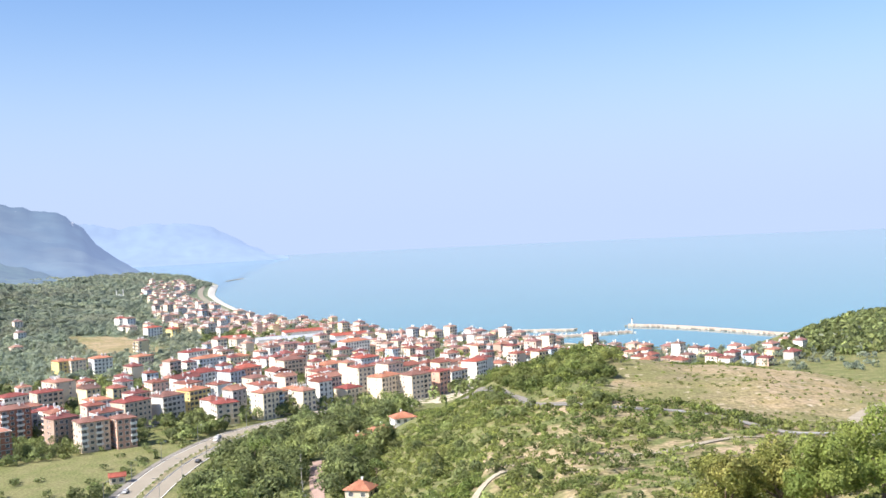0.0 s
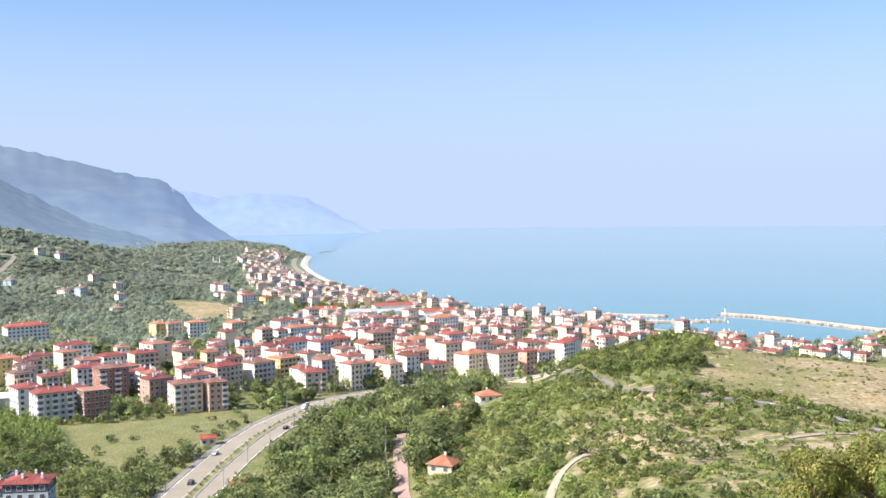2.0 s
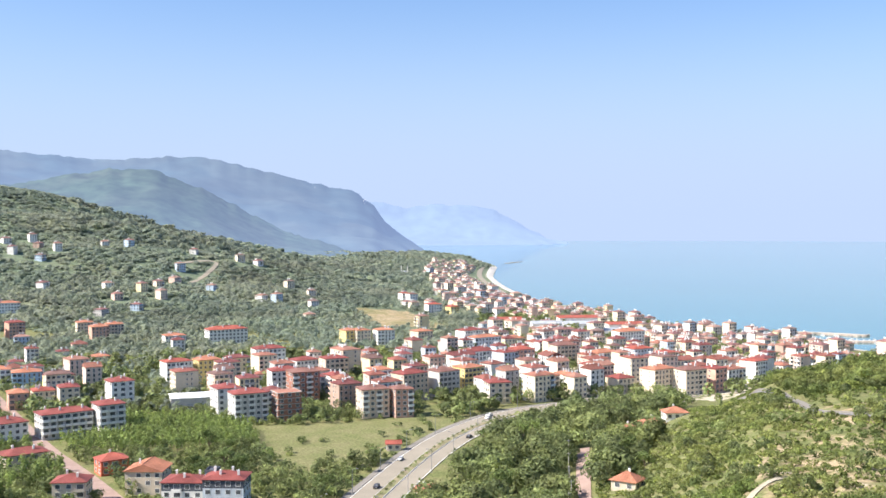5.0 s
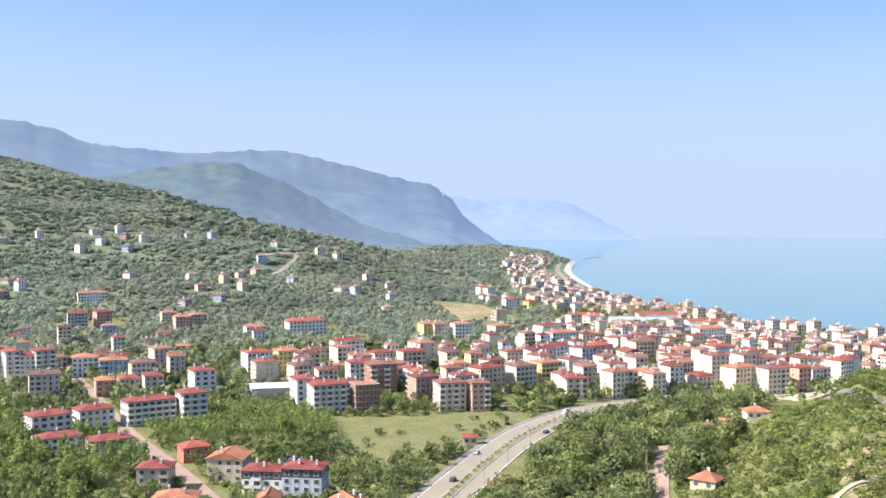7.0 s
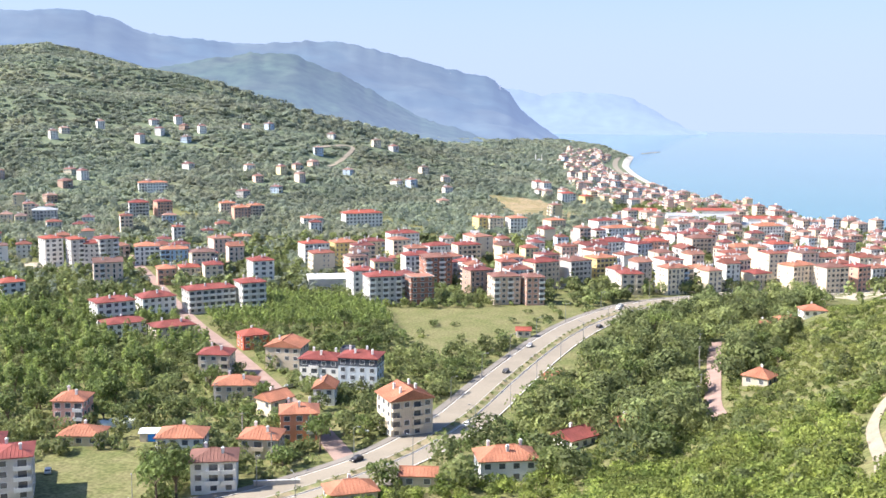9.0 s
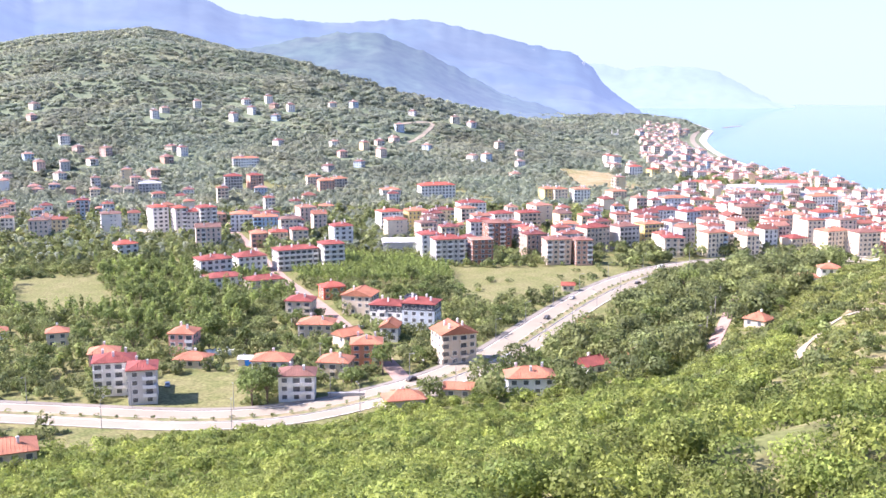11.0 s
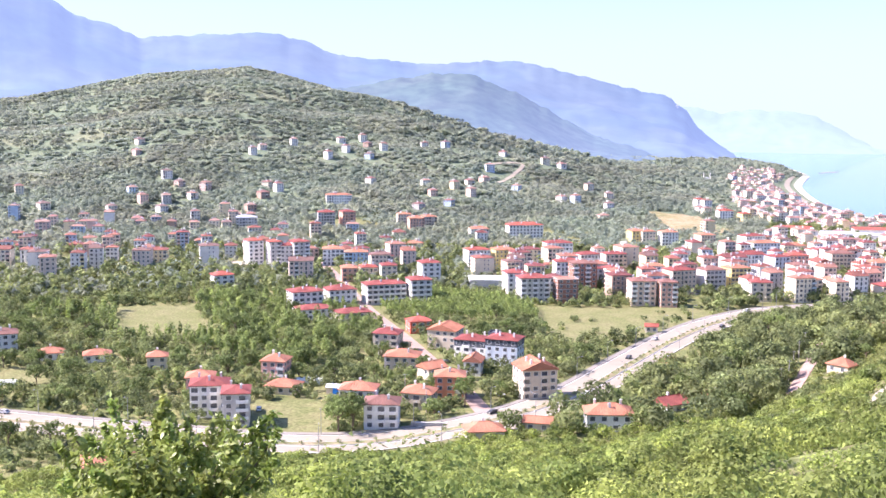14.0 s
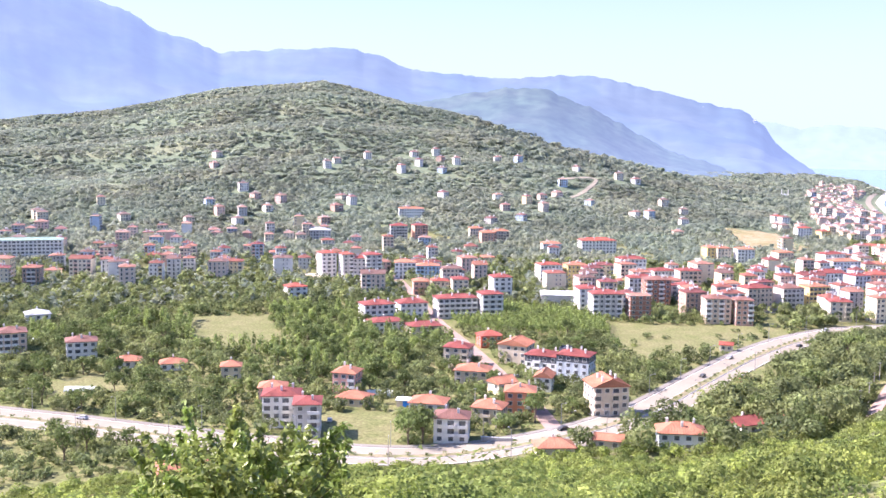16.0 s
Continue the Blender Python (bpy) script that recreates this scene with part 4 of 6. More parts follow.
def town_rule(x, y):
    """How thickly a place is built up, from 0 to 1."""
    az, d = math.degrees(math.atan2(-x, y)), math.hypot(x, y)
    p = 0
    if -6.5 < az < 27.5 and np.interp(az, (-8, -4, 4, 8, 12, 20, 28), (900, 690, 640, 590, 560, 545, 560)) < d < np.interp(az, (8, 13.2, 15, 20, 27.5), (2000, 890, 790, 740, 700)):
        p = 0.12 if (5.5 < az and 940 < d < 1120) else 0.62 if az < 17 and 830 < d < 930 else 0.88
    elif 8.5 < az < np.interp(d, (900, 1050, 1350, 1800, 2300), (13, 13.8, 15.2, 15.8, 15.4)) and 880 < d < 2350:
        p = 0.12 if 940 < d < 1120 and az > 5.5 else 0.9 if d < 1500 else 0.65
    elif 15.5 < az < 22 and 900 < d < 1250:
        p = 0.10
    elif -18.5 < az < -7.6 and 790 < d < 935:
        p = 0.7
    elif 27.5 < az < 42 and 580 < d < 900:
        p = 0.24 if d < 800 else 0.14
    elif 42 < az < 66 and 640 < d < 1010:
        p = 0.42 if az > 46 else 0.28
    if not p or float(shore_y(x) - y) < np.interp(d, (1200, 1300, 1600, 2000), (26, 60, 110, 240)):
        return 0
    X, Y = np.array([x]), np.array([y])
    if d < 700 and (line_gap(X, Y, HIGHWAY)[0] < 24 or line_gap(X, Y, VILLAGE_ROAD)[0] < 9 or inside(X, Y, MEADOW)[0]):
        return 0
    return 0 if inside(X, Y, FIELD_C)[0] else p


def build_blocks():
    """The town's buildings that can be told apart."""
    words = {"tile_orange": "orange", "tile_maroon": "maroon", "tile_red": "red", "tile_brown": "brown", "sheet_grey": "grey"}

    def B(x, y, turn, w, storeys, wall, tile):
        text = "%s %s-storey block with a %s roof" % (wall.replace("_paint", "").replace("_plaster", "").replace("_", " "), ("one", "two", "three", "four", "five")[storeys - 1], words[tile])
        block_of_flats("apartment_building", w, 12, storeys, "hip", int(abs(x) + y), wall, tile, text).matrix_world = pose(x, y, float(ground(x, y)), 0, 0, turn + 24)
        BUILT.append((x * (1 - 3 / math.hypot(x, y)), y * (1 - 3 / math.hypot(x, y)), max(w, 12) + 2))

    B(-195, 817, 30, 19, 4, "white", "tile_maroon")
    B(-173, 771, 22, 23, 4, "pale_blue", "tile_orange")
    B(-155, 667, 22, 19, 5, "white", "tile_maroon")
    B(-136, 667, 30, 12, 5, "pale_blue", "tile_maroon")
    B(-133, 708, 14, 14, 4, "brick_pink", "tile_red")
    B(-143, 596, 26, 14, 5, "yellow_paint", "tile_orange")
    B(-119, 654, 18, 11, 4, "cream", "tile_brown")
    B(-98, 593, 14, 12, 4, "cream", "tile_orange")
    B(-90, 622, 18, 10, 3, "white", "tile_orange")
    B(-77, 651, 14, 15, 4, "white", "tile_maroon")
    B(-59, 621, 22, 12, 3, "cream", "tile_maroon")
    B(-38, 627, 26, 17, 5, "cream", "tile_orange")
    B(-20, 628, 18, 15, 5, "cream", "tile_brown")
    B(-7, 644, 26, 10, 5, "brick_pink", "tile_maroon")
    B(17, 701, 30, 13, 5, "white", "tile_red")
    B(-107, 726, 14, 17, 5, "beige", "tile_brown")
    B(-81, 724, 30, 20, 4, "cream", "tile_orange")
    B(-58, 744, 18, 16, 5, "pale_blue", "tile_red")
    B(-78, 889, 14, 24, 5, "white", "tile_orange")
    B(-43, 788, 18, 16, 3, "cream", "tile_red")
    B(-319, 578, 26, 16, 5, "white", "tile_red")
    B(-305, 590, 22, 14, 5, "yellow_paint", "tile_orange")
    B(-291, 649, 18, 20, 5, "white", "tile_maroon")
    B(-255, 622, 26, 16, 4, "white", "tile_maroon")
    B(-232, 614, 18, 15, 5, "tan", "tile_maroon")
    B(-241, 559, 14, 17, 5, "white", "tile_maroon")
    B(-223, 558, 18, 10, 4, "grey_plaster", "tile_maroon")
    B(-213, 566, 30, 10, 4, "white", "tile_maroon")
    B(-169, 565, 30, 17, 5, "tan", "tile_maroon")
    B(-153, 578, 26, 14, 5, "grey_plaster", "tile_brown")
    B(-196, 593, 18, 12, 4, "white", "tile_orange")
    B(-439, 520, 18, 12, 5, "grey_plaster", "tile_maroon")
    B(-415, 540, 14, 15, 4, "white", "tile_orange")
    B(-392, 536, 14, 16, 4, "sky_blue", "tile_orange")
    B(-361, 486, 18, 10, 3, "brick_pink", "tile_orange")
    B(-353, 496, 18, 11, 3, "cream", "tile_red")
    B(-336, 494, 18, 10, 4, "cream", "tile_maroon")
    B(-523, 793, 18, 13, 4, "cream", "tile_orange")
    B(-495, 771, 22, 14, 4, "brick_pink", "tile_orange")
    B(-494, 792, 22, 13, 4, "cream", "tile_orange")
    B(-577, 741, 18, 16, 5, "grey_plaster", "tile_maroon")
    B(-564, 757, 30, 13, 5, "brick_pink", "tile_maroon")
    B(-622, 680, 18, 19, 4, "grey_plaster", "sheet_grey")
    B(-650, 857, 18, 27, 3, "white", "tile_orange")
    B(-415, 749, 18, 16, 3, "white", "tile_orange")
    B(-414, 645, 26, 12, 2, "beige", "tile_orange")
    B(-277, 793, 22, 12, 4, "cream", "tile_orange")
    B(-260, 799, 14, 14, 4, "white", "tile_orange")
    B(-286, 790, 22, 10, 4, "yellow_paint", "tile_orange")
    B(-236, 823, 26, 14, 3, "tan", "tile_orange")
    B(-163, 824, 18, 19, 2, "beige", "tile_orange")
    B(-360, 1184, 18, 10, 4, "white", "tile_red")
    B(-350, 1179, 22, 10, 4, "white", "tile_brown")
    B(-292, 1062, 14, 15, 4, "white", "tile_red")
    B(-278, 1087, 22, 10, 3, "yellow_paint", "tile_red")


def build_town():
    # low red-roofed sheds and halls behind the town
    for x, y, w, d, t in ((-163, 992, 28, 16, "sheet_grey"), (-136, 1032, 34, 18, "sheet_grey"), (-150, 1110, 40, 18, "tile_red"), (-98, 1078, 36, 18, "tile_red"), (-92, 1000, 40, 20, "sheet_grey"), (-205, 1010, 30, 16, "tile_red")):
        root = tagged(new("warehouse"), "long low warehouse with a " + ("grey sheet" if "sheet" in t else "red") + " roof", "warehouse")
        root.matrix_world = pose(x, y, float(height(x, y)), 0, 0, 20)
        part("wall", shell_mesh(w, d, 6, "white"), root)
        part("roof", roof_mesh("roof", w, d, 2.0, "gable", t, 0.5), root, m=Matrix.Translation((0, 0, 6)))
        BUILT.append((x, y, w))
        part("gable", gable_mesh(w - 0.2, d - 0.2, 1.9, "white"), root, m=Matrix.Translation((0, 0, 6.2)))
    kinds = []
    r = random.Random(11)
    for k in range(14):
        w, d, s = r.choice(((11, 11), (9, 10), (10, 12), (13, 11), (15, 11), (12, 13), (10, 11))) + (r.choice((4, 4, 5, 5, 5, 6)),)
        kinds.append((block_of_flats("apartment_building", w, d, s, r.choice(("hip", "hip", "hip", "gable")), k), s))
    for k in range(4):
        kinds.append((block_of_flats("apartment_building", r.choice((9, 10, 11)), 9, 2, "hip", 50 + k), 2))
    for k, (w, d, s) in enumerate(((9, 8, 3), (8, 9, 4), (11, 8, 3), (8, 8, 4), (12, 9, 4), (9, 9, 5))):
        kinds.append((block_of_flats("apartment_building", w, d, s, "hip", 70 + k), s))
    used = [False] * len(kinds)
    places = []
    for i in range(-80, 90):
        for j in range(-30, 130):
            u, v = (i + 0.5 * (j % 2)) * 19.5 + r.uniform(-5, 5), j * 22.0 + r.uniform(-5, 5)
            a = radians(44)
            x, y = u * math.cos(a) - v * math.sin(a), u * math.sin(a) + v * math.cos(a)
            p = town_rule(x, y)
            if p == 0 or r.random() > p or min(((x - bx) ** 2 + (y - by) ** 2) ** 0.5 - bw * 0.5 for bx, by, bw in BUILT) < 8.5:
                continue
            low = r.random() < (0.85 if x > 90 else 0.6 if math.hypot(x, y) > 1150 else 0.35 if math.hypot(x, y) > 1000 or y < 0.75 * -x else 0.15)
            k = r.choice((18, 18, 19, 20, 20, 21, 22, 23)) if math.hypot(x, y) > 700 and not low else r.choice([q for q, (_, s) in enumerate(kinds[:18]) if (s == 2) == low])
            places.append((math.hypot(x, y), k, pose(x, y, float(ground(x, y)), 0, 0, 44 + r.choice((0, 0, 0, 0, 180, -90)) + r.uniform(-8, 8))))
            BUILT.append((x, y, 11))
    places.sort(key=lambda q: q[0])
    far = [[] for _ in range(14)]
    for n, (_, k, m) in enumerate(places):
        if n >= 235:
            far[n % 14] += [(o.data, m @ o.matrix_basis) for o in kinds[k][0].children]
        elif used[k]:
            copy_thing(kinds[k][0], m)
        else:
            kinds[k][0].matrix_world, used[k] = m, True
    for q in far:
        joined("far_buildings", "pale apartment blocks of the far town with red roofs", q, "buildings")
    count = len(places)
    hill = [[] for _ in range(5)]
    known = [(-653, 856), (-642, 1018), (-701, 988), (-489, 1074), (-474, 1081), (-513, 1207), (-670, 1264), (-621, 1298), (-600, 1308), (-770, 1216), (-779, 1128), (-857, 1136), (-843, 1168), (-805, 1078), (-799, 1032), (-766, 1076), (-554, 1085)]
    # houses scattered over the wooded hill
    for k in range(52):
        for _ in range(40):
            az, d = r.uniform(19.5, 62), r.triangular(960, 1480, 1080)
            x, y = spot(az, d)
            if float(height(x, y)) < 22 or min((x - bx) ** 2 + (y - by) ** 2 for bx, by, bw in BUILT) < 400:
                continue
            if math.sin(x * 0.012 + 1) * math.sin(y * 0.014) > -0.15:
                break
        if k < len(known):
            x, y = known[k]
        q = r.choice([14, 15, 16, 17] + [n for n in (18, 20)])
        m = pose(x, y, float(ground(x, y)) + 0.2, 0, 0, 72 + r.uniform(-26, 26))
        hill[k % 5] += [(o.data, m @ o.matrix_basis) for o in kinds[q][0].children]
        BUILT.append((x - 0.45 * x / math.hypot(x, y) * 20, y - 0.45 * y / math.hypot(x, y) * 20, 30))
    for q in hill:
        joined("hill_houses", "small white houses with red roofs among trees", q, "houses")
    return count


build_village()
build_blocks()
build_town()


# ---- plants ----
def crowns(base, wide, tall, count, leaf, seed, low=0.15, lumps=0.35, lift=0.0, three=False):
    """Crowns of many small leaf clumps: arrays of foot points, widths and heights. Returns the clumps' corners."""
    g = np.random.default_rng(seed)
    n = len(base)
    u = g.normal(size=(n, count, 3))
    u[..., 2] = u[..., 2] * 0.9 + 0.25
    u /= np.linalg.norm(u, axis=-1, keepdims=True)
    # uneven outline: a few bulges for each crown
    bulge = g.normal(size=(n, 5, 3))
    bulge /= np.linalg.norm(bulge, axis=-1, keepdims=True)
    near = np.einsum("nkc,nbc->nkb", u, bulge).max(-1)
    r = (1 - lumps) + lumps * smooth((near - 0.1) / 0.8) + g.normal(size=(n, count)) * 0.09
    r *= 1 - 0.35 * g.random((n, count)) ** 2
    c = base[:, None] + u * r[..., None] * np.stack([wide, wide, tall * (1 - low) * 0.5], -1)[:, None]
    c[..., 2] += (tall * (low + (1 - low) * 0.5))[:, None]
    nrm = u + g.normal(size=u.shape) * 0.45 + (0, 0, lift)
    nrm /= np.linalg.norm(nrm, axis=-1, keepdims=True)
    a = np.cross(nrm, g.normal(size=u.shape))
    a /= np.linalg.norm(a, axis=-1, keepdims=True)
    b = np.cross(nrm, a)
    s = (leaf if np.ndim(leaf) == 0 else leaf[:, None, None]) * g.uniform(0.55, 1.25, (n, count, 1))
    a, b = a * s, b * s * g.uniform(0.5, 0.9, (n, count, 1))
    if three:
        return np.stack([c - a * 1.2, c + a * 0.7 - b * 1.1, c + a * 0.8 + b * 1.2], 2).reshape(-1, 3)
    return np.stack([c - a, c - b * 0.8 + a * 0.15, c + a, c + b], 2).reshape(-1, 3)


def scatter(az0, az1, d0, d1, spacing, seed, rule=None, shore=12, clear=1.0, centre=(0, 0)):
    """Foot points spread over a stretch of the plan, kept off roads and houses."""
    g = np.random.default_rng(seed)
    area = math.radians(az1 - az0) * (d1 * d1 - d0 * d0) / 2
    n = int(area / spacing ** 2)
    az, d = g.uniform(az0, az1, n), np.sqrt(g.uniform(d0 * d0, d1 * d1, n))
    x, y = centre[0] - np.sin(np.radians(az)) * d, centre[1] + np.cos(np.radians(az)) * d
    keep = shore_y(x) - y > shore
    if rule is not None:
        keep &= rule(x, y, az, d, g.random(n))
    x, y = x[keep], y[keep]
    near = d[keep] < 1000
    ok = line_gap(x, y, HILL_TRACK) > 8
    for line, gap in ((HIGHWAY, 14.0), (VILLAGE_ROAD, 5.5), (HILL_ROAD, 3.6), (TRACK_HIGH, 5), (TRACK_MID, 3.5), (TRACK_LOW, 4), (WOOD_LANE, 5)):
        ok &= ~near | (line_gap(x, y, line) > gap)
    for bx, by, bw in BUILT:
        ok &= (x - bx) ** 2 + (y - by) ** 2 > (bw * 0.5 + clear) ** 2
    x, y = x[ok], y[ok]
    return np.stack([x, y, ground(x, y) - 0.15], -1)


def open_land(x, y):
    """Fields and lawns that carry no trees."""
    o = np.zeros(np.shape(x), bool)
    for ring in (MEADOW, PLANTATION, LAWN, FIELD_A, FIELD_B, FIELD_C, FIELD_D, YARDS):
        o |= inside(x, y, ring)
    return o


def woods(name, label, feet, wide, tall, count, leaf, mat, seed, category="trees", **kw):
    g = np.random.default_rng(seed + 100)
    n = len(feet)
    w, h = g.uniform(*wide, n), g.uniform(*tall, n)
    v = crowns(feet, w, h, count, leaf, seed, **kw)
    corners = 3 if kw.get("three") else 4
    me = quads_mesh(name, v, [mat], np.arange(len(v)).reshape(-1, corners))
    # every plant has its own shade of green
    tone = np.clip(g.normal(size=n) * 0.5, -1, 1)
    me.attributes.new("tone", "FLOAT", "POINT").data.foreach_set("value", np.repeat(tone, count * corners).astype(np.float32))
    return tagged(new(name, me), label, category, kind="stuff")


def patches(x, y, s=0.03):
    return np.sin(x * s + 1.7) * np.sin(y * s * 1.13 + 0.3) + 0.6 * np.sin((x + y) * s * 2.1) * np.sin((x - y) * s * 1.7 + 1)


def build_woods():
    # wood between the highway and the hill
    f = scatter(2.5, 27, 246, 575, 7.2, 1, lambda x, y, az, d, r: (line_gap(x, y, HIGHWAY) > 21) & (height(x, y) < 30) & (r < 0.95 * smooth((d - 262) / 60) + 0.12) & (az < np.interp(d, (246, 272, 290, 325, 393, 474, 524, 560), (27, 25, 22, 19.3, 16.3, 13.3, 11, 9))), clear=3.0)
    woods("wood", "dense green broad-leaved wood beside the highway", f, (3.6, 7.0), (6.5, 13), 360, 0.62, "leaves_wood", 1, lumps=0.45, three=True)
    # valley orchards and hedges
    f = scatter(16, 66, 258, 660, 6.2, 2, lambda x, y, az, d, r: ~open_land(x, y) & (height(x, y) < 26) & (line_gap(x, y, HIGHWAY) > 14.5) & (r < 0.78 + 0.25 * patches(x, y)) &
                ((az > np.interp(d, (258, 330, 395, 475, 525), (24, 20.5, 18.3, 15.6, 13))) | (d < 262)), clear=-1.2)
    woods("orchard", "mixed orchard trees and hedges in the valley", f, (2.0, 4.0), (3.5, 7.5), 125, 0.50, "leaves_wood", 2, three=True)
    f = scatter(16, 66, 250, 640, 3.7, 12, lambda x, y, az, d, r: ~open_land(x, y) & (height(x, y) < 26) & (line_gap(x, y, HIGHWAY) > 14) & (r < 0.72 - 0.22 * patches(x, y)) &
                ((az > np.interp(d, (258, 330, 395, 475, 525), (24, 20.5, 18.3, 15.6, 13)))), clear=-2.0)
    woods("bushes", "light green bushes between the orchards", f, (0.9, 2.2), (1.0, 3.4), 42, 0.46, "leaves_wood", 12, "bushes", three=True)
    f = scatter(13.5, 25, 395, 560, 5.0, 33, lambda x, y, az, d, r: inside(x, y, MEADOW) & (r < 0.05 + 0.5 * smooth((17.6 - az) / 1.5) + 0.4 * (patches(x, y, 0.07) > 0.9)))
    woods("meadow_bushes", "bushes growing into the meadow", f, (1.2, 2.8), (1.4, 4.0), 60, 0.55, "leaves_wood", 33, "bushes")
    f = scatter(4, 15, 495, 640, 6.0, 41, lambda x, y, az, d, r: ~inside(x, y, MEADOW) & (line_gap(x, y, HIGHWAY) > 14.5) & (r < 0.8))
    woods("roadside_trees", "round trees between the highway and the flats", f, (2.2, 4.4), (4, 8.5), 90, 0.8, "leaves_wood", 41, three=True)
    # rows of young poplars
    g = np.random.default_rng(5)
    i, j = np.meshgrid(np.arange(-30, 30) * 2.1, np.arange(-30, 30) * 3.4)
    x, y = -250 + 0.94 * i.ravel() - 0.34 * j.ravel(), 437 + 0.34 * i.ravel() + 0.94 * j.ravel()
    x, y = x + g.uniform(-0.5, 0.5, x.shape), y + g.uniform(-0.5, 0.5, x.shape)
    k = inside(x, y, PLANTATION) & (line_gap(x, y, VILLAGE_ROAD) > 7)
    for bx, by, bw in BUILT:
        k &= (x - bx) ** 2 + (y - by) ** 2 > (bw * 0.5 + 3) ** 2
    woods("poplar_plantation", "rows of slender young poplars", np.stack([x[k], y[k], ground(x[k], y[k])], -1), (0.7, 1.2), (5, 8), 45, 0.5, "leaves_poplar", 5)
    f = scatter(33, 60, 330, 560, 5.0, 6, lambda x, y, az, d, r: ~open_land(x, y) & (r < 0.6) & (patches(x, y, 0.02) > 0.1))
    woods("poplars", "tall pale green poplars in the valley", f, (1.1, 1.9), (7, 11), 85, 0.5, "leaves_poplar", 6, three=True)
    # scrub on the near hill
    f = scatter(-30, 14, 110, 520, 2.6, 7, lambda x, y, az, d, r: (height(x, y) > 24) & (dry_slope(x, y) < 0.25) &
                (r < np.interp(az, (-30, -8, -4, 2), (0.28, 0.55, 0.85, 0.95)) + 0.25 * patches(x, y, 0.05)))
    woods("scrub", "light green scrub on the near hillside", f, (0.8, 2.1), (0.7, 2.4), 48, 0.34, "leaves_scrub", 7, "bushes", three=True)
    f = scatter(-9.2, -2.2, 385, 500, 4.2, 8, lambda x, y, az, d, r: r < 0.9 * smooth((9 + az) / 1.5 + 0.4))
    woods("hilltop_trees", "green trees and bushes on the hilltop", f, (1.8, 3.2), (3, 6), 120, 0.44, "leaves_scrub", 8, three=True)
    f = scatter(-26, -3, 285, 350, 5, 9, lambda x, y, az, d, r: (r < 0.75) & (np.abs(line_gap(x, y, HILL_ROAD) - 9) < 5) & (dry_slope(x, y) < 0.6))
    woods("hedge", "bushes along the hillside road", f, (1.2, 2.4), (1.6, 3.4), 50, 0.5, "leaves_scrub", 9, "bushes")
    f = scatter(-10, 9, 170, 420, 11, 19, lambda x, y, az, d, r: (r < 0.6) & (height(x, y) > 26) & (dry_slope(x, y) < 0.1))
    woods("hillside_trees", "darker small trees scattered over the scrub", f, (1.6, 2.8), (3, 5.2), 130, 0.42, "leaves_wood", 19, three=True)
    f = scatter(-30, -9, 320, 500, 3.4, 29, lambda x, y, az, d, r: (r < 0.16 + 0.3 * (patches(x, y, 0.06) > 0.4)) | ((r < 0.5) & (d < 345)))
    woods("low_scrub", "sparse low scrub on the bare slope", f, (0.4, 1.2), (0.3, 0.9), 22, 0.30, "leaves_scrub", 29, "bushes")
    # steep slope below the stand
    f = scatter(-2, 66, 96, 262, 3.6, 10, lambda x, y, az, d, r: (height(x, y) > 21.5) & (r < 0.85), clear=-2.5)
    woods("thicket", "sunlit thicket of bushes on the steep slope", f, (1.6, 3.2), (1.6, 4.6), 165, 0.34, "leaves_near", 10, "bushes", three=True)
    f = scatter(-70, 95, 10, 96, 3.3, 30, lambda x, y, az, d, r: (np.hypot(x - STEP.x, y - STEP.y) > 75) & (r < 0.8))
    woods("thicket", "bushes with bright leaves just below the stand", f, (1.7, 3.2), (1.8, 4.4), 300, 0.21, "leaves_near", 30, "bushes", three=True)
    f = scatter(-4, 66, 20, 52, 2.1, 32, lambda x, y, az, d, r: r < 0.88, centre=(STEP.x, STEP.y))
    woods("thicket", "bushes with bright single leaves on the upper slope", f, (0.8, 2.2), (0.8, 4.4), 1100, 0.075, "leaves_near", 32, "bushes", three=True, lumps=0.5)
    f = scatter(-20, 80, 50, 98, 2.6, 34, lambda x, y, az, d, r: (r < 0.88) & (d > 50), centre=(STEP.x, STEP.y))
    woods("thicket", "dense bushes with bright leaves on the slope", f, (1.1, 2.6), (1.3, 4.0), 420, 0.14, "leaves_near", 34, "bushes", three=True, lumps=0.5)
    f = scatter(-26, -2, 70, 190, 4.2, 11, lambda x, y, az, d, r: r < 0.35 + 0.3 * patches(x, y, 0.06))
    woods("thicket", "sunlit bushes on the grassy slope", f, (0.8, 1.8), (0.9, 2.2), 80, 0.30, "leaves_near", 11, "bushes")
    # town greenery
    f = scatter(-4, 66, 560, 1250, 8.5, 13, lambda x, y, az, d, r: ~open_land(x, y) & ((az < 13) | (d < 780)) & (r < np.interp(az, (-4, 12, 15, 66), (0.45, 0.5, 0.8, 0.7)) + 0.3 * patches(x, y, 0.045)))
    woods("town_trees", "trees standing between the houses of the town", f, (2.0, 4.2), (4, 10), 26, 1.3, "leaves_wood", 13, lift=0.4, three=True)
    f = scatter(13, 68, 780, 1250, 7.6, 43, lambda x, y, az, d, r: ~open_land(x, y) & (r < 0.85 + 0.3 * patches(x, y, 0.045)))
    woods("hillfoot_trees", "hazy green trees and gardens at the foot of the hill", f, (2.2, 4.4), (3.5, 8), 26, 1.3, "leaves_hill_hazed", 43, lift=0.5, three=True)
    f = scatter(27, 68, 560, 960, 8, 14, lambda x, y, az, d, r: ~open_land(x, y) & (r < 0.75))
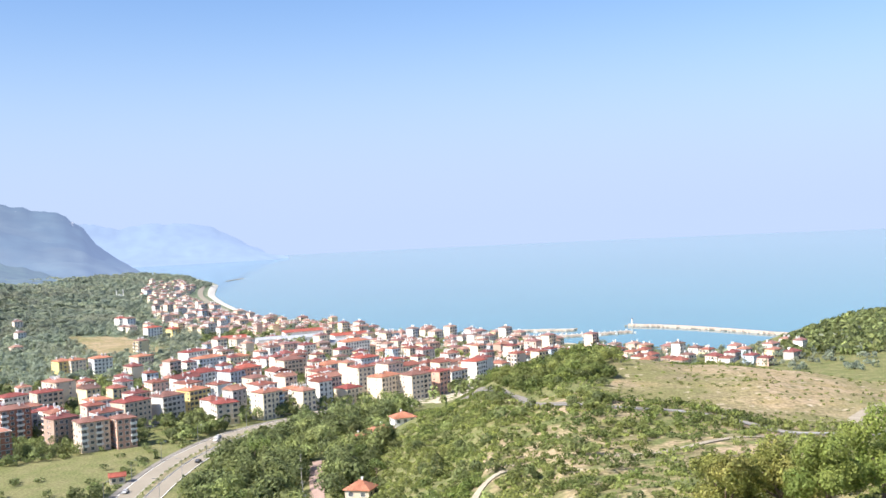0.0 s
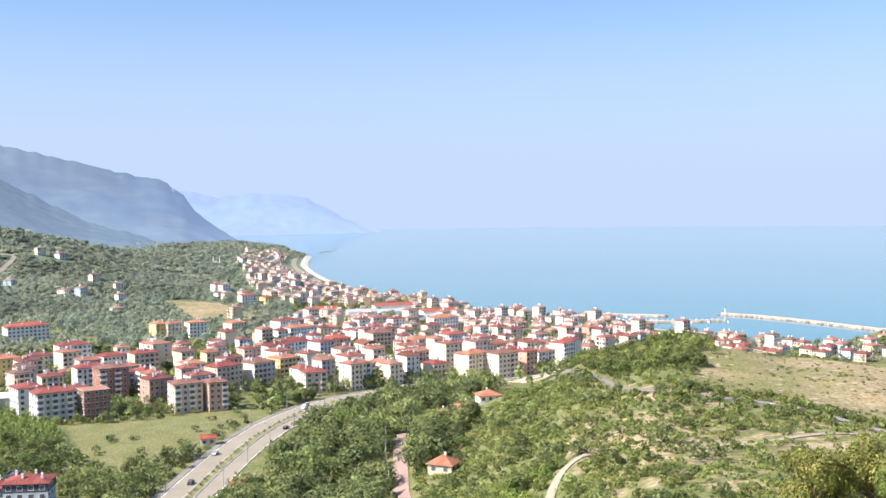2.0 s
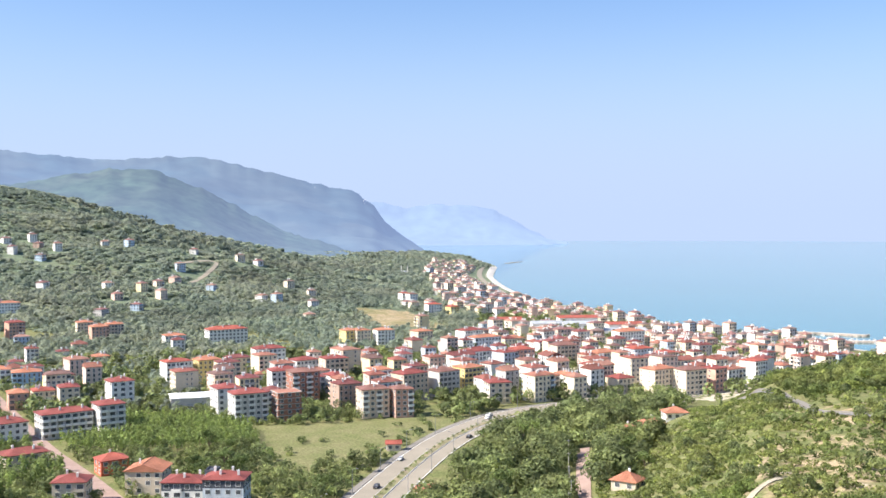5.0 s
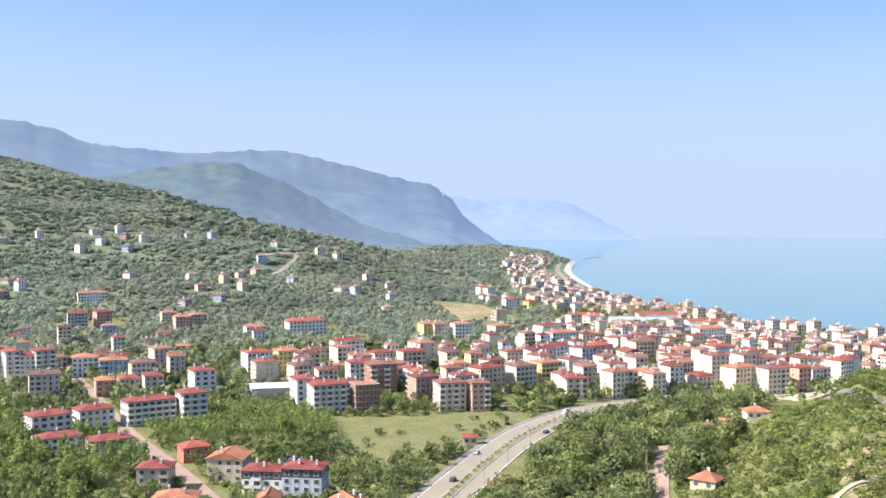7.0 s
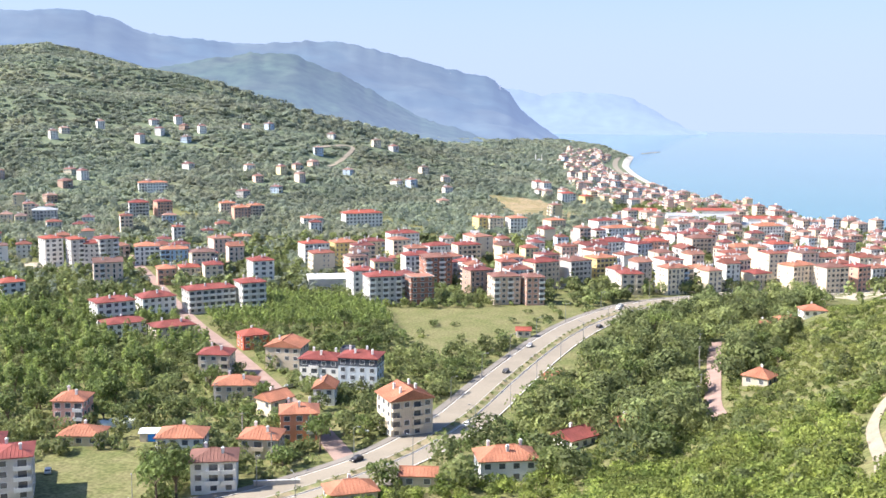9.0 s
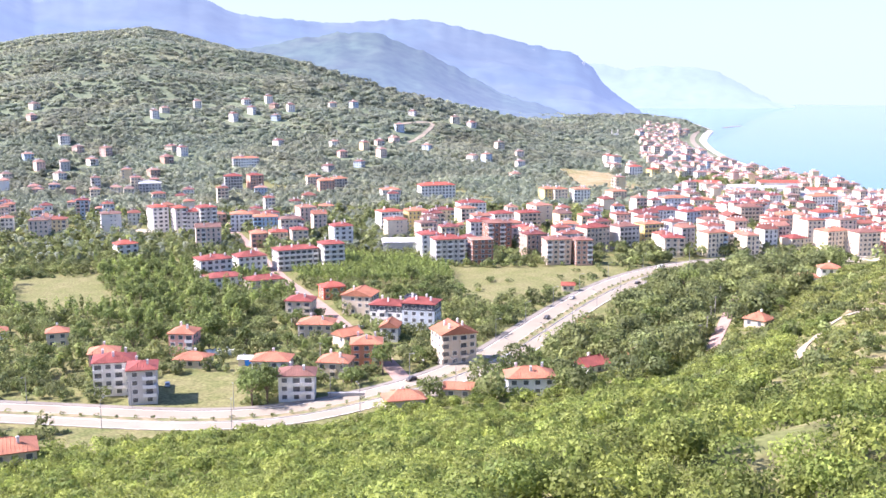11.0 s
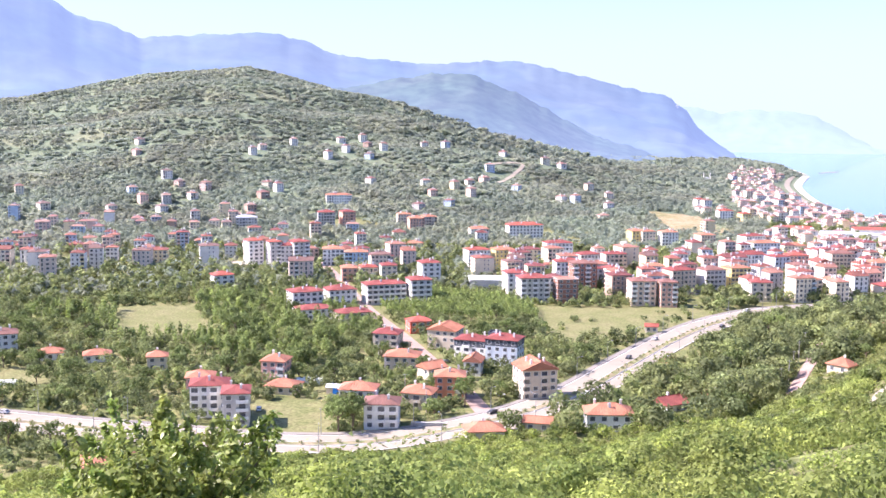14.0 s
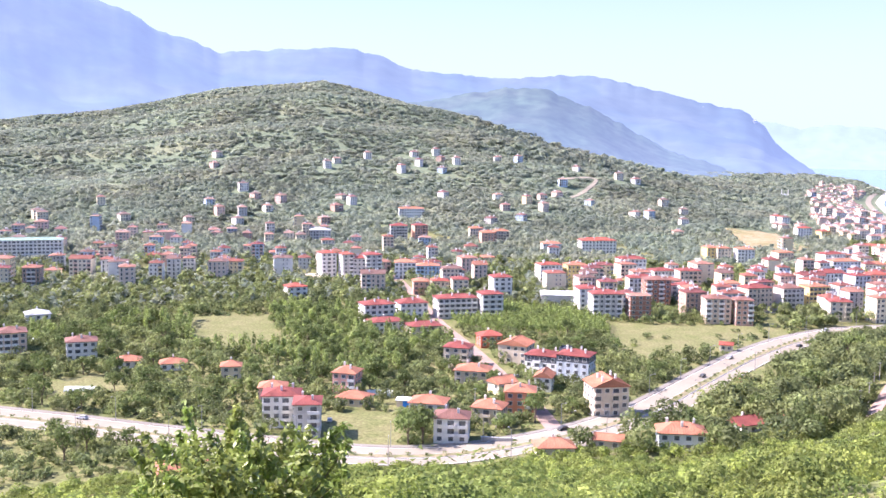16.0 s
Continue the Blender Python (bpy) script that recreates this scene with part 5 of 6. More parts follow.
    woods("gardens", "garden trees and hedges behind the valley", f, (1.8, 3.4), (3.5, 8), 30, 1.05, "leaves_hill_hazed", 14, lift=0.5, three=True)
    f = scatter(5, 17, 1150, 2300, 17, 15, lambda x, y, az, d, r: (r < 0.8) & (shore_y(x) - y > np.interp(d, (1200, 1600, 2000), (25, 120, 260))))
    woods("shore_trees", "trees along the far shore", f, (3, 5), (5, 9), 24, 1.9, "leaves_hill_hazed", 15, lift=0.6, three=True)
    f = scatter(-4, 5.5, 990, 1260, 9, 25, lambda x, y, az, d, r: (shore_y(x) - y < 70) & (r < 0.7))
    woods("shore_trees", "trees along the waterfront", f, (2, 3.5), (4, 8), 30, 1.3, "leaves_hill_hazed", 25)
    f = scatter(-22, -7, 760, 1000, 10, 26, lambda x, y, az, d, r: r < 0.6)
    woods("harbour_trees", "trees about the harbour houses", f, (2, 3.5), (3, 7), 30, 1.2, "leaves_hill_hazed", 26)
    f = scatter(-40, -17.5, 850, 1400, 9, 27, lambda x, y, az, d, r: height(x, y) > 3, -400)
    woods("headland_wood", "dark wood on the headland", f, (3.5, 5.5), (5, 9), 26, 2.0, "leaves_wood", 27, three=True)
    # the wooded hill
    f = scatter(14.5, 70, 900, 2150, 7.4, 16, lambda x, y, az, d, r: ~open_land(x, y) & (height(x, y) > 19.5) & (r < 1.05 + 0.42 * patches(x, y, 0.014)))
    woods("hill_wood", "hazy green wood and hedges over the hill", f, (3.6, 6.4), (2.0, 4.2), 24, 1.9, "leaves_hill_hazed", 16, lift=1.3, three=True)
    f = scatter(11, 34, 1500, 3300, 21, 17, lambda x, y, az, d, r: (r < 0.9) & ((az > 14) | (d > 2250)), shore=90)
    woods("hill_wood", "far wood under the mountains", f, (6, 10), (6, 10), 40, 2.6, "leaves_hill_hazed", 17, lift=0.8, three=True)


def limb(a, b, r0, r1, n=7):
    """A tapered branch between two points, as vertices and quads."""
    a, b = np.array(a, float), np.array(b, float)
    t = (b - a) / np.linalg.norm(b - a)
    u = np.cross(t, (0.3, 0.9, 0.2))
    u /= np.linalg.norm(u)
    v = np.cross(t, u)
    k = np.linspace(0, 2 * math.pi, n, endpoint=False)
    ring = np.cos(k)[:, None] * u + np.sin(k)[:, None] * v
    pts = np.vstack([a + ring * r0, (a + b) / 2 + ring * (r0 + r1) / 2 + 0.04 * v, b + ring * r1])
    f = [(s * n + i, s * n + (i + 1) % n, (s + 1) * n + (i + 1) % n, (s + 1) * n + i) for s in range(2) for i in range(n)]
    return pts, f


def wood_mesh(name, limbs, mat="bark"):
    vs, fs, k = [], [], 0
    for q in limbs:
        v, f = limb(*q)
        vs.append(v), fs.append(np.array(f) + k)
        k += len(v)
    return quads_mesh(name, np.vstack(vs), [mat], np.vstack(fs), smooth_shade=True)


def tree(name, label, tall, wide, mat, leaves, leaf, seed, group="", low=0.55):
    """A tree of its own: a forked trunk and a crown of leaf clumps round its limbs."""
    g = np.random.default_rng(seed)
    root = tagged(new(name), label, "tree", group)
    limbs, tips = [((0, 0, -0.6), (0.1, 0.05, tall * 0.45), 0.035 * tall, 0.022 * tall)], []
    for k in range(7):
        a = k * 2.4 + g.uniform(-0.4, 0.4)
        r, z = wide * g.uniform(0.45, 0.8), tall * g.uniform(low, 0.88)
        tip = (math.cos(a) * r, math.sin(a) * r, z)
        limbs.append(((0.1, 0.05, min(tip[2] - 0.08 * tall, tall * g.uniform(0.28, 0.45))), tip, 0.016 * tall, 0.005 * tall))
        tips.append(tip)
    tips.append((0, 0, tall * 0.86))
    part("trunk", wood_mesh("trunk", limbs), root)
    feet = np.array(tips) + g.normal(size=(8, 3)) * 0.1 * wide
    w, h = g.uniform(0.38, 0.6, 8) * wide, g.uniform(0.32, 0.45, 8) * tall
    feet[:, 2] -= h * 0.55
    part("crown", quads_mesh("crown", crowns(feet, w, h, leaves // 8, leaf, seed, low=0.0, lumps=0.45), [mat]), root)
    return root


def build_trees():
    r = random.Random(3)
    kinds = [tree("tree", "round green tree in the valley", r.uniform(7, 10), r.uniform(3.2, 4.6), "leaves_tree", 560, 0.42, 40 + k, "valley trees") for k in range(6)]
    first = set()
    spots = []
    g = np.random.default_rng(77)
    f = scatter(3, 62, 262, 520, 21, 31, lambda x, y, az, d, q: ~open_land(x, y) & (line_gap(x, y, HIGHWAY) > 15.5) & (height(x, y) < 30))
    for p in f[:270]:
        spots.append((*p, r.uniform(0.75, 1.15)))
    for x, y, s in ((-163, 213, 1.35), (-167, 218, 1.25), (-160, 217, 1.2), (-112, 238, 1.0), (-185, 300, 0.9), (-143, 262, 1.1), (-147, 268, 1.0), (-138, 280, 0.8)):
        spots.append((x, y, float(ground(x, y)), s))
    for k, (x, y, z, s) in enumerate(spots):
        m = pose(x, y, z, 0, 0, r.uniform(0, 360))
        q = k % 6
        if q in first:
            t = copy_thing(kinds[q], m)
        else:
            t = kinds[q]
            t.matrix_world = m
            first.add(q)
        t.scale = (s, s, s * r.uniform(0.9, 1.15))
    # two bare-stemmed poplars beside the highway
    for x, y in ((-80, 455), (-84, 449)):
        t = tree("poplar_tree", "tall thin poplar with bare stems", 13, 2.4, "leaves_poplar", 420, 0.4, 61)
        t.matrix_world = pose(x, y, float(ground(x, y)))
    # large trees on the slope near the first stand
    for az, d, tall, wide, leaf, mat, s in ((-14.2, 165, 14.5, 5.2, 0.24, "leaves_olive", 81), (-17.0, 170, 14.8, 5.4, 0.24, "leaves_olive", 82), (-19.3, 160, 13.0, 5.0, 0.24, "leaves_near", 83), (-22.0, 168, 14.5, 5.4, 0.24, "leaves_near", 84)):
        x, y = spot(az, d)
        t = tree("slope_tree", "leafy yellow-green tree on the slope", tall, wide, mat, 12000, leaf, s, "slope trees", 0.3)
        t.matrix_world = pose(x, y, float(ground(x, y)))


def near_tree():
    """The tree just below the second stand, with shoots standing up out of its crown and single leaves."""
    eye = STAND + STEP
    g = np.random.default_rng(90)
    x, y = eye.x - math.sin(radians(46.0)) * 26, eye.y + math.cos(radians(46.0)) * 26
    z = float(ground(x, y))
    tall = eye.z - 7.0 - z
    root = tagged(new("leafy_tree"), "fresh green leafy tree with upright shoots on the hillside", "tree")
    root.matrix_world = pose(x, y, z)
    limbs, leaves = [((0, 0, -0.5), (0.1, 0, tall * 0.5), 0.16, 0.1)], []
    for k in range(70):
        a, rr = g.uniform(0, 2 * math.pi), math.sqrt(g.random()) * 2.9
        top = tall * (0.98 - 0.05 * rr - 0.24 * g.random() + g.uniform(0.06, 0.16) * (g.random() < 0.22))
        foot = (math.cos(a) * rr * 0.35, math.sin(a) * rr * 0.35, tall * g.uniform(0.35, 0.5))
        tip = (math.cos(a) * rr, math.sin(a) * rr, top)
        limbs.append((foot, tip, 0.035, 0.008))
        n = 240
        s = g.uniform(0.25, 1.02, n)
        q = np.array(foot) + (np.array(tip) - foot) * s[:, None] + g.normal(size=(n, 3)) * (0.06 + 0.26 * (1.02 - s))[:, None]
        leaves.append(q)
    c = np.vstack(leaves)
    n = len(c)
    nrm = g.normal(size=(n, 3)) + (0, 0, 0.7)
    nrm /= np.linalg.norm(nrm, axis=1)[:, None]
    a = np.cross(nrm, g.normal(size=(n, 3)))
    a /= np.linalg.norm(a, axis=1)[:, None]
    b = np.cross(nrm, a)
    s = g.uniform(0.07, 0.14, (n, 1))
    v = np.stack([c - a * s, c - b * s * 0.45, c + a * s, c + b * s * 0.45], 1)
    part("trunk", wood_mesh("trunk", limbs), root)
    part("crown", quads_mesh("crown", v, ["leaves_fresh"]), root)


def median_shrubs():
    t = np.gradient(HIGHWAY, axis=0)
    g = np.random.default_rng(21)
    p = HIGHWAY[::2] + g.uniform(-0.4, 0.4, HIGHWAY[::2].shape)
    woods("median_shrubs", "round green shrubs on the highway's planted strip", np.c_[p, ground(p[:, 0], p[:, 1]) + 0.4], (0.7, 1.2), (0.9, 1.7), 40, 0.26, "leaves_wood", 21, "shrubs")


build_woods()
build_trees()
near_tree()
median_shrubs()


# ---- harbour, roadside and small things ----
for label, c in (("boat_white", (0.62, 0.62, 0.60)), ("paint_red", (0.45, 0.04, 0.03)), ("paint_silver", (0.45, 0.46, 0.48)),
                 ("paint_black", (0.03, 0.03, 0.035)), ("rubber", (0.02, 0.02, 0.02)), ("film_pale", (0.62, 0.66, 0.60)), ("lamp_lens", (0.7, 0.7, 0.65)), ("render_pink", (0.44, 0.35, 0.30))):
    material(label, c, 0.4 if "paint" in label or "boat" in label else 0.8, (3, 0.05), (0.4, 0.08))


def tapered(name, rings, mat, sides=12, cap=True):
    """A round, turned shape: rings of (radius, height)."""
    k = np.linspace(0, 2 * math.pi, sides, endpoint=False)
    v = np.vstack([np.stack([np.cos(k) * r, np.sin(k) * r, np.full(sides, z)], 1) for r, z in rings])
    f = [(s * sides + i, s * sides + (i + 1) % sides, (s + 1) * sides + (i + 1) % sides, (s + 1) * sides + i) for s in range(len(rings) - 1) for i in range(sides)]
    me = bpy.data.meshes.new(name)
    me.from_pydata(v.tolist(), [], f + ([tuple(range(sides))[::-1], tuple(range((len(rings) - 1) * sides, len(rings) * sides))] if cap else []))
    me.materials.append(MATS[mat])
    return me


def mole(name, corners, half, top, label, wall=0.0, wall_mat="render_pink"):
    """A rubble mole in the sea: sloping sides, a flat roadway, and a parapet towards the open sea."""
    line = way_points(corners, 6.0)
    t = np.gradient(line, axis=0)
    t /= np.hypot(*t.T)[:, None]
    side = np.stack([t[:, 1], -t[:, 0]], 1)
    root = tagged(new(name), label, "breakwater")

    def profile(offs, heights, mat, part_name, text=""):
        v = np.stack([np.c_[line + side * o, np.full(len(line), h)] for o, h in zip(offs, heights)], 1)
        n = len(offs)
        idx = np.arange(len(line) * n).reshape(-1, n)
        f = np.stack([idx[:-1, :-1], idx[:-1, 1:], idx[1:, 1:], idx[1:, :-1]], -1).reshape(-1, 4)
        me = quads_mesh(part_name, v, [mat], f)
        part(part_name, me, root, text)

    profile((-half - top * 1.6, -half, half, half + top * 1.6), (-1.5, top, top, -1.5), "rock", "core")
    profile((-half + 0.5, -half + 0.5, half * 0.5, half * 0.5), (top, top + 0.25, top + 0.25, top), "concrete", "roadway")
    if wall:
        profile((half * 0.55, half * 0.55, half, half), (top, top + wall, top + wall, top - 0.5), wall_mat, "parapet", "pale pink sea wall")
    g = np.random.default_rng(4)
    boxes = []
    for p, s in zip(np.repeat(line, 6, 0), np.repeat(side, 6, 0)):
        o, r = g.choice((-1, 1)) * g.uniform(half + 0.5, half + top * 1.5), g.uniform(0.5, 1.2)
        x, y = p + s * o + g.uniform(-2, 2, 2)
        z = top - (abs(o) - half) / 1.6
        boxes.append((x - r, y - r * 0.8, z - r, x + r, y + r * 0.8, z + r * 0.5))
    tagged(part("armour_stone", boxes_mesh("armour_stone", boxes, ["rock"]), root), "heaped armour stones", kind="stuff")
    return line, side


def boat():
    root = tagged(new("boat"), "small white motor boat moored at the mole", "boat", "boats in the marina")
    bm = bmesh.new()
    rows = []
    for x, w, z in ((-3.2, 1.0, 0.9), (-1, 1.15, 0.9), (1.4, 0.95, 1.0), (3.4, 0.05, 1.25)):
        rows.append([bm.verts.new(p) for p in ((x, -w, z), (x * 0.9, -w * 0.55, -0.25), (x * 0.9, w * 0.55, -0.25), (x, w, z))])
    for a, b in zip(rows, rows[1:]):
        for k in range(3):
            bm.faces.new((a[k], a[k + 1], b[k + 1], b[k]))
        bm.faces.new((a[3], a[0], b[0], b[3]))
    bm.faces.new(rows[0]), bm.faces.new(rows[-1][::-1])
    bmesh.ops.recalc_face_normals(bm, faces=bm.faces)
    me = bpy.data.meshes.new("hull")
    bm.to_mesh(me)
    bm.free()
    me.materials.append(MATS["boat_white"])
    part("hull", me, root)
    cabin = part("cabin", boxes_mesh("cabin", [(-1.6, -0.75, 0.9, 0.9, 0.75, 2.0), (-1.8, -0.85, 2.0, 1.1, 0.85, 2.12)], ["boat_white"]), root)
    part("window", boxes_mesh("window", [(-1.3, -0.79, 1.35, 0.7, 0.79, 1.8)], ["glass"]), cabin)
    part("mast", tapered("mast", ((0.05, 2.1), (0.02, 3.4)), "frame_white", 6), root)
    return root


def build_harbour():
    a = [spot(-9.7, 1150), spot(-12.0, 1128), spot(-14.7, 1085), spot(-17.3, 1043), spot(-20.1, 1008), spot(-23.5, 975)]
    mole("breakwater", a, 3.4, 1.4, "long rubble breakwater with a pale sea wall", 1.1)
    mole("mole", [spot(-2.6, 1136), spot(-4.6, 1130), spot(-6.9, 1122)], 3.0, 1.6, "outer harbour mole of pale rubble", 0.0)
    mole("sand_spit", [(-528, 2600), (-522, 2640), (-508, 2700)], 2.2, 0.8, "thin pale spit at the end of the bay", 0.0)
    line, side = mole("mole", [spot(-2.4, 1082), spot(-4.7, 1066), spot(-6.9, 1068), spot(-10.0, 1092)], 3.2, 1.5, "inner harbour mole with moored boats", 0.0)
    x, y = spot(-9.85, 1148)
    root = tagged(new("lighthouse"), "small white lighthouse at the breakwater's end", "lighthouse")
    root.matrix_world = pose(x, y, 1.7) @ Matrix.Scale(0.65, 4)
    part("base", tapered("base", ((3.6, -1.0), (3.4, 1.0)), "concrete", 16), root)
    part("tower", tapered("tower", ((1.5, 1.0), (1.1, 8.0), (1.5, 8.1), (1.5, 8.5)), "boat_white", 16), root)
    part("lantern", tapered("lantern", ((0.8, 8.5), (0.8, 10.0)), "glass", 10), root)
    part("cap", tapered("cap", ((1.0, 10.0), (0.1, 10.9)), "paint_red", 12), root)
    r = random.Random(8)
    first = boat()
    placed = False
    for k, (p, s) in enumerate(zip(line[3::1], side[3::1])):
        for o in ((-1,) if k % 3 else (-1, 1)):
            q = p + s * o * (9.5 + r.uniform(-0.5, 1.5))
            m = pose(q[0] + r.uniform(-1, 1), q[1], 0.05, 0, 0, math.degrees(math.atan2(s[1], s[0])) + r.uniform(-12, 12))
            if placed:
                t = copy_thing(first, m)
            else:
                t, placed = first, True
                t.matrix_world = m
            z = r.uniform(0.6, 1.0)
            t.scale = (z, z, z)
    for k in range(26):
        q = spot(r.uniform(-6.8, -1.2), r.uniform(1030, 1120))
        if float(shore_y(q[0]) - q[1]) > -14:
            continue
        copy_thing(first, pose(q[0], q[1], 0.05, 0, 0, r.uniform(0, 360)))


def car_kind(paint, label):
    root = tagged(new("car"), label, "car", "cars on the roads")
    bm = bmesh.new()
    low = ((-2.1, 0.35), (-2.15, 0.75), (-1.9, 0.95), (-1.35, 1.42), (0.35, 1.45), (1.0, 0.98), (1.95, 0.82), (2.12, 0.6), (2.1, 0.35))
    a, b = [bm.verts.new((x, -0.85 + 0.13 * (z > 1.2), z)) for x, z in low], [bm.verts.new((x, 0.85 - 0.13 * (z > 1.2), z)) for x, z in low]
    for k in range(len(low)):
        n = (k + 1) % len(low)
        bm.faces.new((a[k], a[n], b[n], b[k]))
    bm.faces.new(a[::-1]), bm.faces.new(b)
    bmesh.ops.recalc_face_normals(bm, faces=bm.faces)
    me = bpy.data.meshes.new("body")
    bm.to_mesh(me)
    bm.free()
    me.materials.append(MATS[paint])
    body = part("body", me, root)
    for y in (-0.79, 0.79):
        part("side_window", boxes_mesh("side_window", [(-1.35, y - 0.04, 1.0, 0.45, y + 0.04, 1.34)], ["glass"]), body)
    part("windscreen", boxes_mesh("windscreen", [(-0.02, -0.66, -0.32, 0.02, 0.66, 0.3)], ["glass"]), body, m=pose(0.70, 0, 1.24, 0, -52, 0))
    part("rear_window", boxes_mesh("rear_window", [(-0.02, -0.66, -0.28, 0.02, 0.66, 0.28)], ["glass"]), body, m=pose(-1.66, 0, 1.21, 0, 48, 0))
    for x in (-1.35, 1.35):
        for y in (-0.8, 0.8):
            part("wheel", tapered("wheel", ((0.32, -0.1), (0.33, 0), (0.32, 0.1)), "rubber", 14), root, m=pose(x, y, 0.33, 90, 0, 0))
    for y in (-0.6, 0.6):
        part("headlight", boxes_mesh("headlight", [(2.08, y - 0.16, 0.62, 2.16, y + 0.16, 0.76)], ["lamp_lens"]), body)
    return root


def build_cars():
    kinds = [car_kind("boat_white", "white car on the road"), car_kind("paint_black", "black car on the road"), car_kind("paint_silver", "silver car on the road"), car_kind("paint_red", "red car on the road")]
    t = np.gradient(HIGHWAY, axis=0)
    used = set()

    def put(k, x, y, z, turn):
        m = pose(x, y, z, 0, 0, turn)
        if k in used:
            copy_thing(kinds[k], m)
        else:
            kinds[k].matrix_world = m
            used.add(k)

    for share, lane, k in ((0.12, 4.0, 0), (0.165, -7.5, 2), (0.60, -4.4, 1), (0.665, -8, 2), (0.80, -4.4, 0), (0.812, -7.8, 0), (0.74, 7.0, 1), (0.43, -7.6, 1), (0.50, 4.0, 0)):
        i = int(share * len(HIGHWAY))
        s = np.array((t[i, 1], -t[i, 0])) / np.hypot(*t[i])
        p = HIGHWAY[i] + s * lane
        put(k, p[0], p[1], float(ground(p[0], p[1])) + 0.26, math.degrees(math.atan2(t[i, 1], t[i, 0])) + (180 if lane < 0 else 0))
    for x, y, turn, k in ((-190, 309, 60, 0), (-187, 316, 60, 0), (-188, 323, 60, 2), (-206, 214, 130, 0), (-203, 219, 130, 0), (-140, 283, 20, 2), (-372, 216, 60, 3), (-376, 221, 60, 2), (-456, 498, 30, 0), (-446, 500, 20, 3)):
        put(k, x, y, float(ground(x, y)) + 0.02, turn)


def lamp_post():
    root = tagged(new("street_lamp"), "grey steel street lamp beside the highway", "street lamp", "lamps along the highway")
    part("pole", tapered("pole", ((0.14, -0.3), (0.13, 0.3), (0.07, 8.6)), "metal_grey", 8), root)
    part("arm", wood_mesh("arm", [((0, 0, 8.5), (1.7, 0, 9.1), 0.05, 0.04)], "metal_grey"), root)
    part("lamp_head", boxes_mesh("lamp_head", [(1.5, -0.16, 9.02, 2.4, 0.16, 9.2)], ["metal_grey"]), root)
    return root


